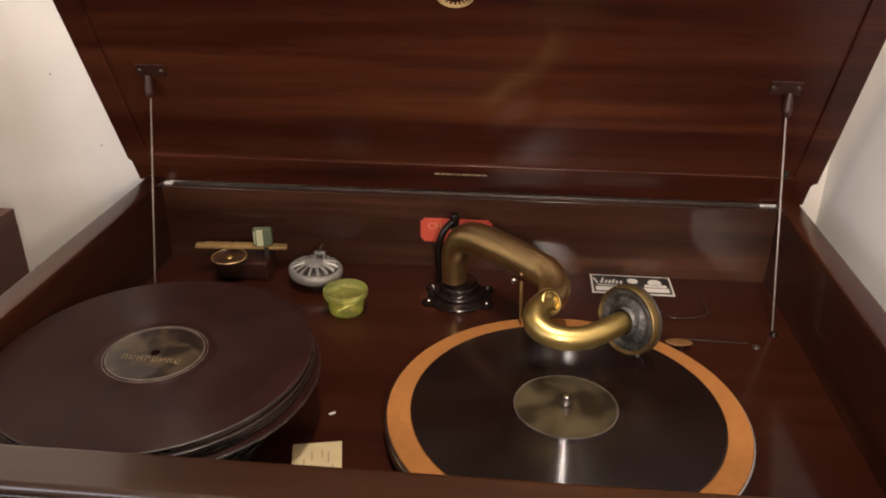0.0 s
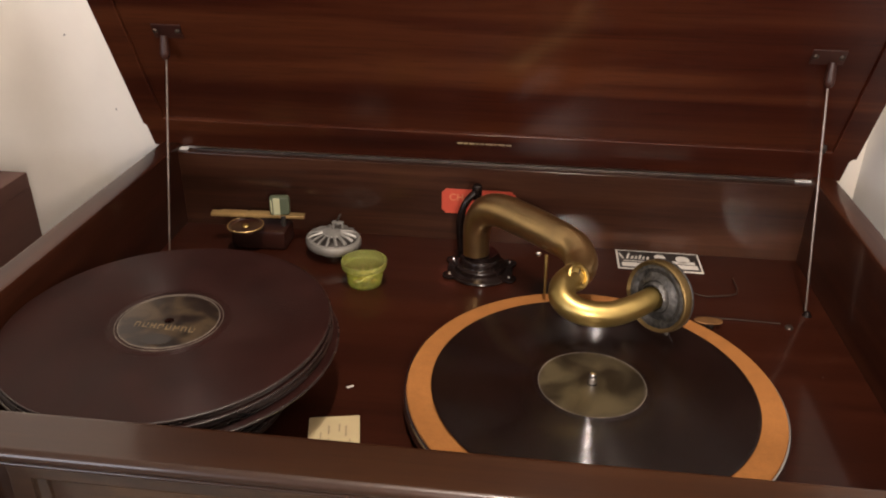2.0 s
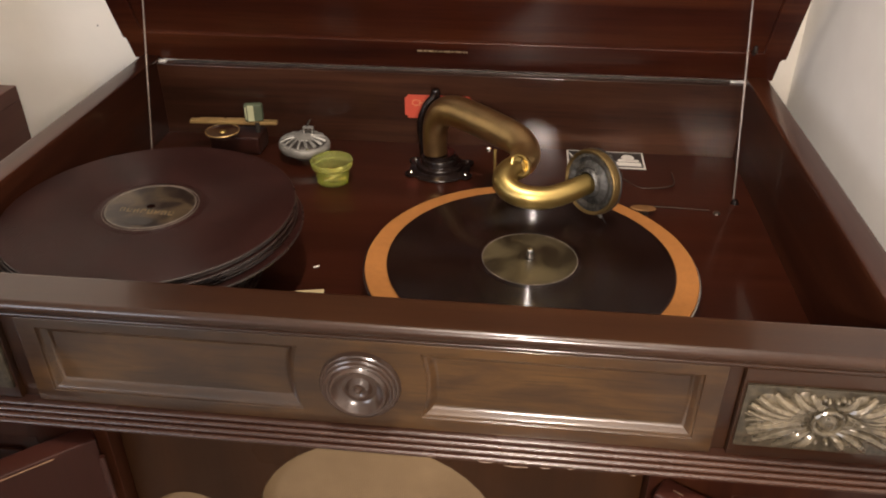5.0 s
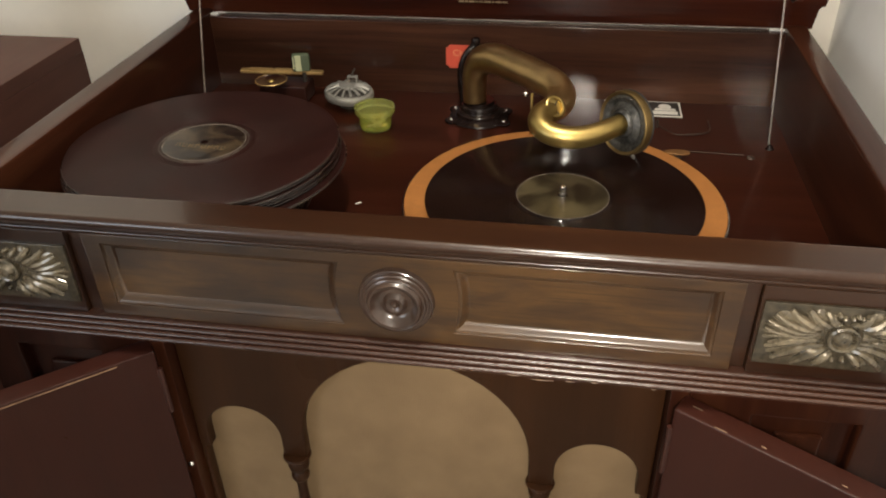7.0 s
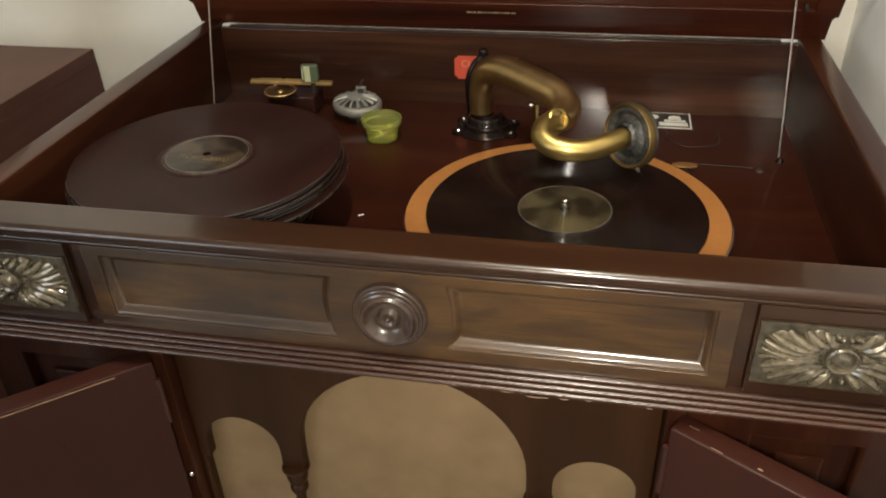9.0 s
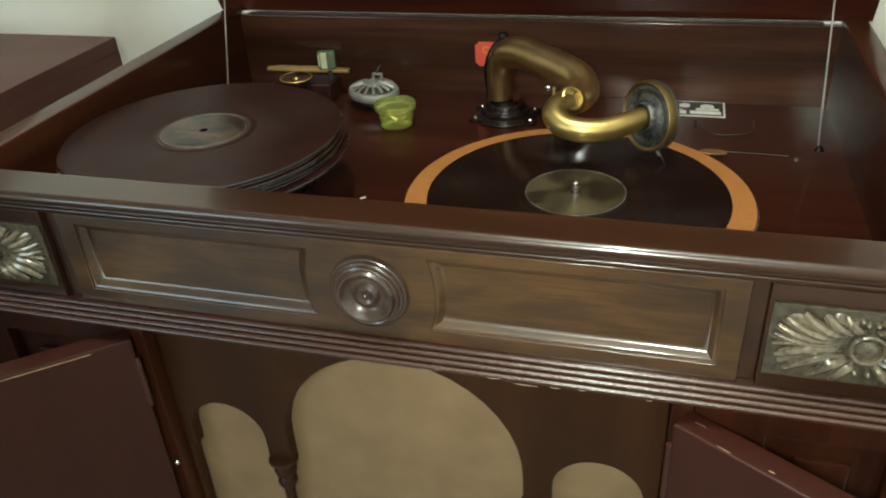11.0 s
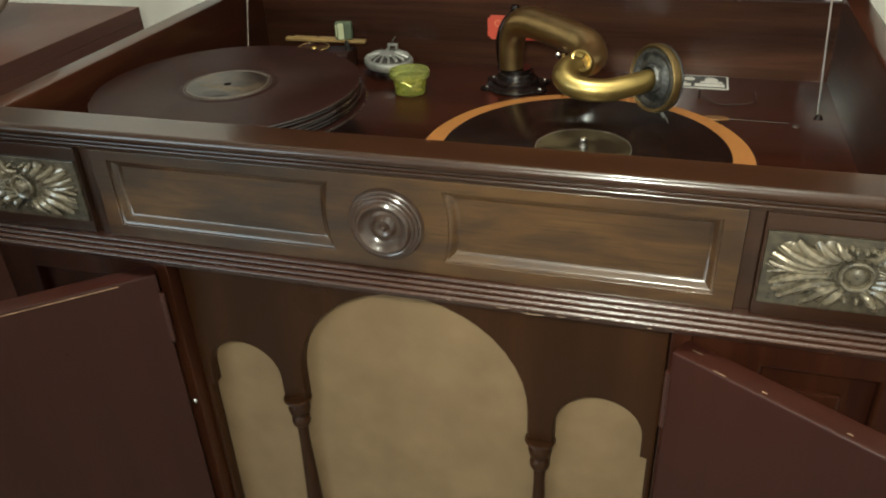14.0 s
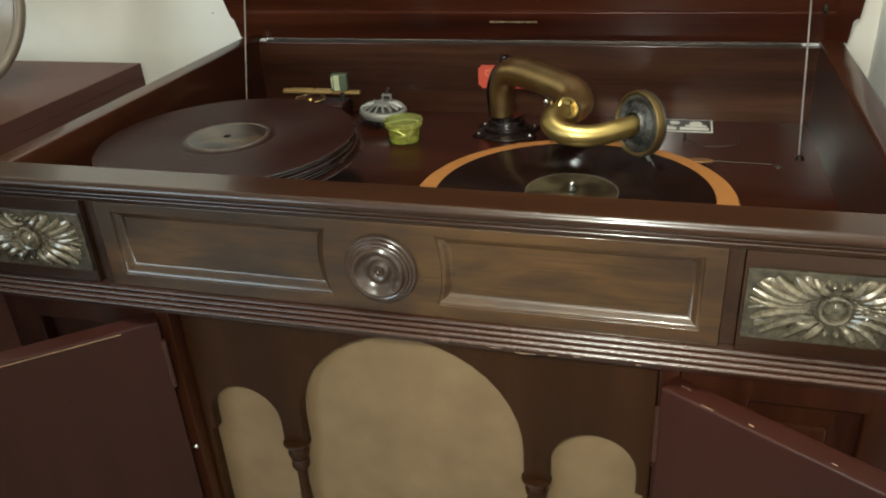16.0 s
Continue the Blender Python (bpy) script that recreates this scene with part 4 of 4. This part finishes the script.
nrm = Vector((0.62, -0.55, 0.56)).normalized()
ringm = Matrix.Translation((-0.0145, 0.0725, 0.8780)) @ nrm.to_track_quat("Z", "Y").to_matrix().to_4x4()
ring = apart_of("swivel", lathe([(0, 0.001), (0.0085, 0.001), (0.0085, 0.0030), (0.0100, 0.0034), (0.0112, 0.0026), (0.0116, 0.0), (0.0116, -0.006), (0, -0.006)], 32, ringm), GOLD, label="round brass swivel cap")
for a in (40, 160, 280):
    apart_of("spoke", tube([(*(ringm @ Vector((0, 0, 0.0014))), 0.0005), (*(ringm @ Vector((0.0082 * math.cos(radians(a)), 0.0082 * math.sin(radians(a)), 0.0014))), 0.0005)], 6, 0), BLACK, ring)
apart_of("latch", tube([(-0.039, 0.133, 0.866, 0.0017), (-0.0385, 0.130, 0.848, 0.0015), (-0.038, 0.128, 0.828, 0.0013)], 10, 4), GOLD)
apart_of("latch_screw", lathe([(0, 0.003), (0.002, 0.0026), (0.0032, 0.001), (0.0032, 0)], 12, Matrix.Translation((-0.046, 0.143, 0.861)) @ Matrix.Rotation(radians(100), 4, "X")), STEEL)
apart_of("bracket", tube([(-0.124, 0.238, 0.803, 0.0052), (-0.1275, 0.238, 0.825, 0.0044), (-0.1285, 0.237, 0.848, 0.0040), (-0.123, 0.239, 0.866, 0.0038), (-0.114, 0.243, 0.876, 0.0042)], 16, 6), BLACK, label="black curved bracket behind the arm")
apart_of("bracket_cap", lathe([(0, 0.011), (0.0038, 0.0106), (0.0052, 0.0085), (0.0054, 0.002), (0.0042, -0.006), (0, -0.006)], 20, Matrix.Translation((-0.112, 0.245, 0.874))), BLACK)
apart_of("pivot_pin", tube([(-0.110, 0.236, 0.858, 0.0012), (-0.110, 0.236, 0.872, 0.0012)], 8, 0), STEEL)

# sound box at the end of the swan neck
sb = thing("sound_box", (0.054, 0.071, 0.866), "round brass sound box with a mottled dark back plate", "sound box")
bn = Vector((-0.72, -0.68, 0.11)).normalized()
bm_ = bn.to_track_quat("Z", "Y").to_matrix().to_4x4()
part("shell", lathe([(0.0270, 0.0026), (0.0288, 0.0040), (0.0305, 0.0036), (0.0312, 0.001), (0.0312, -0.0025), (0.0303, -0.0045), (0.027, -0.0052), (0.022, -0.005), (0, -0.005)], 64, bm_), RIMBRASS, sb, "dull brass rim")
part("bead", lathe([(0.0288, 0.0040), (0.0296, 0.0047), (0.0305, 0.0040), (0.0296, 0.003)], 64, bm_, closed=True), RIMBRASS, sb)
part("gasket", lathe([(0.0303, -0.0040), (0.0311, -0.0046), (0.0311, -0.0058), (0.0298, -0.0066), (0.02, -0.0066)], 64, bm_), RUBBER, sb)
part("back_plate", lathe([(0, 0.0020), (0.012, 0.0022), (0.0145, 0.0042), (0.0165, 0.0030), (0.0205, 0.0014), (0.0245, 0.0032), (0.0265, 0.0026), (0.0278, 0.0030)], 64, bm_), PLATE, sb, "pitted dark metal back plate")
part("collar", lathe([(0.0112, 0.000), (0.0138, 0.0035), (0.0132, 0.0065), (0.0112, 0.0085)], 32, bm_), PLATE, sb)
part("needle_arm", tube([(0.007, -0.004, -0.027, 0.0022), (0.0105, -0.003, -0.0335, 0.0017), (0.012, -0.0015, -0.036, 0.0012)], 8, 3), PEWTER, sb)
part("needle", tube([(0.012, -0.002, -0.034, 0.0008), (0.0175, -0.004, -0.043, 0.0002)], 8, 0), STEEL, sb)

# ---- small things on the deck ----
cup = thing("needle_cup", (-0.2185, 0.172, DECK), "cloudy yellow plastic cup holding a few steel needles", "cup")
part("cup_wall", lathe([(0, 0.0005), (0.0165, 0.0005), (0.0176, 0.002), (0.0194, 0.0185), (0.0220, 0.0192), (0.0230, 0.0205), (0.0232, 0.0258), (0.0226, 0.0266), (0.0216, 0.0262), (0.0208, 0.0215), (0.0187, 0.0192), (0.0169, 0.0024), (0, 0.0016)], 48), YELLOW, cup)
for k in range(26):
    a, r0 = rng.uniform(0, 360), rng.uniform(0.002, 0.012)
    b = a + rng.uniform(60, 200)
    h0, h1 = 0.003 + rng.uniform(0, 0.003), 0.003 + rng.uniform(0, 0.013)
    part("needle", tube([(r0 * math.cos(radians(a)), r0 * math.sin(radians(a)), h0, 0.0009), (0.013 * math.cos(radians(b)), 0.013 * math.sin(radians(b)), h1, 0.0004)], 6, 0), PALEBRASS if k % 3 else STEEL, cup)

spare = thing("spare_sound_box", (-0.2655, 0.230, DECK), "dull nickel sound box with a slotted dome, lying on the deck", "sound box")
tilt = Matrix.Translation((0, 0, 0.0)) @ Matrix.Rotation(radians(4), 4, "Y")
part("foot", lathe([(0, 0.0), (0.011, 0.0), (0.012, 0.004), (0.0105, 0.012), (0, 0.012)], 24), DARKMETAL, spare)
part("body", lathe([(0, 0.010), (0.024, 0.010), (0.0285, 0.0115), (0.0298, 0.014), (0.0298, 0.0185), (0.0285, 0.0205), (0.0262, 0.0212), (0, 0.0212)], 64, tilt), PEWTER, spare)
part("dome", lathe([(0.0255, 0.0208), (0.022, 0.0232), (0.015, 0.0252), (0.0085, 0.0262), (0, 0.0266)], 48, tilt), DARKMETAL, spare, "dark gauze under the slots")
for k in range(16):
    a = 2 * math.pi * k / 16
    ca, sa = math.cos(a), math.sin(a)
    part("rib", tube([(0.0085 * ca, 0.0085 * sa, 0.0266, 0.0016), (0.0155 * ca, 0.0155 * sa, 0.0254, 0.0019), (0.0215 * ca, 0.0215 * sa, 0.0238, 0.0021), (0.0262 * ca, 0.0262 * sa, 0.0215, 0.0021)], 6, 3, flat=0.7), PEWTER, spare)
part("crown", lathe([(0, 0.0282), (0.008, 0.0279), (0.0118, 0.0270), (0.0124, 0.0256)], 32, tilt), PEWTER, spare)
part("clip", joined(box(-0.001, 0.0013, 0.004, 0.009, 0.026, 0.0355, 0.0006), box(0.009, 0.0113, 0.004, 0.009, 0.025, 0.0345, 0.0006), box(-0.001, 0.0113, 0.004, 0.009, 0.0338, 0.0362, 0.0006)), PEWTER, spare)
part("needle_bar", tube([(0.004, 0.007, 0.0355, 0.0014), (0.0065, 0.008, 0.0415, 0.0011), (0.0085, 0.009, 0.0445, 0.0005)], 8, 3), DARKMETAL, spare)

stand = thing("needle_stand", (-0.355, 0.238, DECK), "dark glossy block with a brass bar and brass dish", "needle holder")
part("block", box(-0.024, 0.037, -0.010, 0.026, 0.0, 0.0225, 0.004), BAKELITE, stand)
part("dish", lathe([(0, 0.0290), (0.0150, 0.0290), (0.0170, 0.0296), (0.0186, 0.0312), (0.0194, 0.0308), (0.0182, 0.0282), (0.0095, 0.0276), (0.0085, 0.0218), (0, 0.0216)], 40, Matrix.Translation((-0.004, -0.014, 0.0005))), BAKELITE, stand, "shallow dark dish with a brass rim")
part("dish_rim", lathe([(0.0184, 0.0309), (0.0190, 0.0316), (0.0196, 0.0309), (0.0190, 0.0303)], 40, Matrix.Translation((-0.004, -0.014, 0.0005)), closed=True), PALEBRASS, stand)
part("dish_knob", lathe([(0, 0.0315), (0.003, 0.0312), (0.0042, 0.0295)], 16, Matrix.Translation((-0.004, -0.014, 0.0005))), GOLD, stand)
barm = Matrix.Translation((0.0015, 0.0075, 0.0)) @ Matrix.Rotation(radians(9), 4, "Z") @ Matrix.Rotation(radians(2.6), 4, "Y")
bb = joined(box(-0.0505, 0.0505, -0.005, 0.005, 0.0325, 0.0362, 0.0008), box(-0.040, -0.012, -0.0038, 0.0046, 0.0362, 0.0372, 0.0004), box(-0.009, 0.012, -0.0038, 0.0046, 0.0362, 0.0372, 0.0004))
bmesh.ops.transform(bb, matrix=barm, verts=bb.verts)
part("bar", bb, PALEBRASS, stand, "flat brass bar")
for u in (-0.019, 0.031):
    part("post", tube([(u, 0.008, 0.018, 0.003), (u, 0.008, 0.0345, 0.003)], 10, 0), DARKMETAL, stand)
pk = thing("needle_packet", (-0.3275, 0.2485, DECK + 0.0355), "small green and cream paper packet standing on the brass bar", "packet")
pk.rotation_euler = (0, 0, radians(12))
part("packet_body", box(-0.0108, 0.0108, -0.005, 0.005, -0.0005, 0.0215, 0.003), GREEN, pk)
part("cream_band", box(-0.0066, 0.0006, -0.0054, -0.0048, 0.0010, 0.0205, 0.0002), CREAM, pk)
part("cream_edge", box(-0.0094, -0.0080, -0.0054, -0.0046, 0.0035, 0.0185, 0.0002), CREAM, pk)

card = thing("paper_card", (-0.193, -0.065, DECK), "small cream paper card with faint print", "card")
card.rotation_euler = (0, 0, radians(12))
part("sheet", box(-0.0195, 0.0195, -0.030, 0.026, 0.0003, 0.0010, 0.0002), PAPER, card)
for u, v, w in ((0.004, 0.012, 0.009), (0.009, 0.008, 0.012), (-0.004, 0.010, 0.010), (-0.004, -0.004, 0.008), (0.012, -0.006, 0.009), (-0.010, 0.004, 0.007)):
    part("print_line", box(u - 0.0006, u + 0.0006, v - w / 2, v + w / 2, 0.0010, 0.0012, 0), INK, card)

lab = thing("maker_label", (0.0855, 0.2615, DECK), "white and black paper label stuck to the deck", "label")
part("white_ground", box(-0.0445, 0.0445, -0.0216, 0.0216, 0.0002, 0.0007, 0), WHITE, lab)
part("black_field", box(-0.0425, 0.0425, -0.0192, 0.0192, 0.0007, 0.0010, 0), BLACK_INK, lab)
for x0_, x1_, y0_, y1_ in ((-0.040, 0.004, -0.0165, -0.0075), (-0.038, 0.000, -0.0045, -0.0028), (0.008, 0.040, -0.016, -0.007), (0.014, 0.038, -0.005, 0.001)):
    part("white_bar", box(x0_, x1_, y0_, y1_, 0.0010, 0.0012, 0), WHITE, lab)
for k, (u, hh) in enumerate(((-0.0375, 0.0125), (-0.0335, 0.0125), (-0.0285, 0.007), (-0.0245, 0.007), (-0.0205, 0.010), (-0.0165, 0.007), (-0.0120, 0.007))):
    q = box(-0.0011, 0.0011, 0.0, hh, 0.0010, 0.0012, 0)
    bmesh.ops.transform(q, matrix=Matrix.Translation((u, 0.001, 0)) @ Matrix.Rotation(radians(18 if k == 0 else -14), 4, "Z"), verts=q.verts)
    part("white_stroke", q, WHITE, lab)
part("white_shape", lathe([(0, 0.0010), (0.0075, 0.0010), (0.0075, 0.0012), (0, 0.0012)], 20, Matrix.Translation((0.026, 0.006, 0))), WHITE, lab)
part("white_shape", lathe([(0, 0.0010), (0.006, 0.0010), (0.006, 0.0012), (0, 0.0012)], 20, Matrix.Translation((0.002, 0.008, 0))), WHITE, lab)

# red dealer's label on the back board
stick = thing("red_label", (-0.113, Y_BOARD, 0.8475), "red paper label with pale lettering on the back board", "label")
W2, H2 = 0.0405, 0.0145
shape = []
for sx, sz, a0 in ((1, 1, 270), (-1, 1, 0), (-1, -1, 90), (1, -1, 180)):
    notch = [(sx * W2 + 0.0038 * math.cos(radians(a0 - k * 22.5)), sz * H2 + 0.0038 * math.sin(radians(a0 - k * 22.5))) for k in range(5)]
    shape += notch
part("paper", fretted(shape, [], -0.0008, 0.0006), RED, stick)
txt = bpy.data.curves.new("letters", "FONT")
txt.body, txt.size, txt.extrude = "CH", 0.0115, 0.0001
to = bpy.data.objects.new("letters", txt)
scene.collection.objects.link(to)
tm = bpy.data.meshes.new_from_object(to.evaluated_get(bpy.context.evaluated_depsgraph_get()))
bpy.data.objects.remove(to)
bml = bmesh.new()
bml.from_mesh(tm)
bmesh.ops.transform(bml, matrix=Matrix.Translation((-0.0325, -0.0010, 0.0010)) @ Matrix.Rotation(radians(90), 4, "X"), verts=bml.verts)
part("lettering", bml, GILT_INK, stick, smooth=0)

# brake lever, its wire and the link rod
brk = thing("brake_lever", (0.121, 0.146, DECK), "small brass turntable brake lever with a wire link", "brake")
part("tab", lathe([(0, 0.0065), (0.0125, 0.0065), (0.0132, 0.0074), (0.0125, 0.0082), (0, 0.0082)], 24, Matrix.Translation((-0.006, -0.012, 0)) @ Matrix.Diagonal((1, 0.45, 1, 1))), WORNBRASS, brk, "dull tan brake pad")
part("pivot", lathe([(0, 0.0068), (0.0035, 0.0068), (0.004, 0.0), (0, 0)], 16, Matrix.Translation((-0.004, -0.010, 0))), HINGE, brk)
part("link_rod", tube([(-0.002, 0.005, 0.0012, 0.0005), (0.064, 0.003, 0.0010, 0.0005)], 8, 0), HINGE, brk)
part("wire", tube([(-0.022, 0.063, 0.004, 0.0007), (-0.004, 0.046, 0.0018, 0.0006), (0.016, 0.046, 0.002, 0.0006), (0.034, 0.054, 0.003, 0.0006), (0.036, 0.084, 0.003, 0.0006)], 8, 6), HINGE, brk)
part("wire_post", tube([(-0.022, 0.063, 0.0, 0.0013), (-0.022, 0.063, 0.010, 0.0013)], 8, 0), HINGE, brk)

chip = thing("paper_scrap", (-0.195, 0.0, DECK), "tiny white scrap of paper on the deck", "scrap")
part("scrap", box(-0.0030, 0.0030, -0.0011, 0.0011, 0.0002, 0.0008, 0.0002), WHITE, chip)
chip.rotation_euler = (0, 0, radians(35))

# ---- neighbouring cabinet with a horn ----
nb = thing("side_cabinet", (-0.940, 0.06, 0), "plain red-brown wooden cabinet beside the phonograph", "cabinet")
part("body", box(-0.315, 0.3185, -0.5, 0.1965, 0.0, 0.8460, 0.0004), CASE2, nb)
part("top", box(-0.315, 0.3185, -0.5, 0.1965, 0.8462, 0.864, 0.0012), CASE2, nb)
horn = thing("phonograph_horn", (-0.775, 0.06, 0.985), "grey-brown enamelled phonograph horn with a rolled rim", "horn")
hm = Vector((0.757, -0.643, 0.119)).to_track_quat("Z", "Y").to_matrix().to_4x4()
part("bell", lathe([(0.118, 0.0), (0.100, -0.012), (0.075, -0.045), (0.052, -0.10), (0.036, -0.16), (0.027, -0.21), (0.024, -0.21), (0.033, -0.16), (0.049, -0.10), (0.072, -0.043), (0.098, -0.009), (0.116, 0.003)], 64, hm, closed=True), HORN, horn)
part("rolled_rim", lathe([(0.122 + 0.0075 * math.cos(radians(a)), 0.0075 * math.sin(radians(a))) for a in range(0, 360, 30)], 64, hm, closed=True), HORN, horn)

# small nail holes in the walls
for x, z in ((-0.600, 0.998), (-0.553, 0.912), (-0.700, 0.800)):
    nail = thing("nail_hole", (x, WALL_B, z), "tiny dark nail hole in the cream wall", "nail hole")
    part("hole_rim", lathe([(0, 0.0004), (0.0007, 0.0004), (0.0010, 0.0)], 10, Matrix.Rotation(radians(90), 4, "X")), BAKELITE, nail)

for k, (x, w, z) in enumerate(((-0.030, 0.010, 0.7925), (-0.012, 0.016, 0.7905), (0.012, 0.007, 0.7915), (0.030, 0.005, 0.7925), (-0.065, 0.003, 0.7935), (0.072, 0.004, 0.7915))):
    cpart("worn_chip", tube([(x, -0.2163, z + 0.0020, 0.0002), (x + w * 0.4, -0.2165, z + 0.0018, 0.0006), (x + w, -0.2163, z + 0.0020, 0.0003)], 6, 4), CHIP, label="pale worn chip in the moulding")
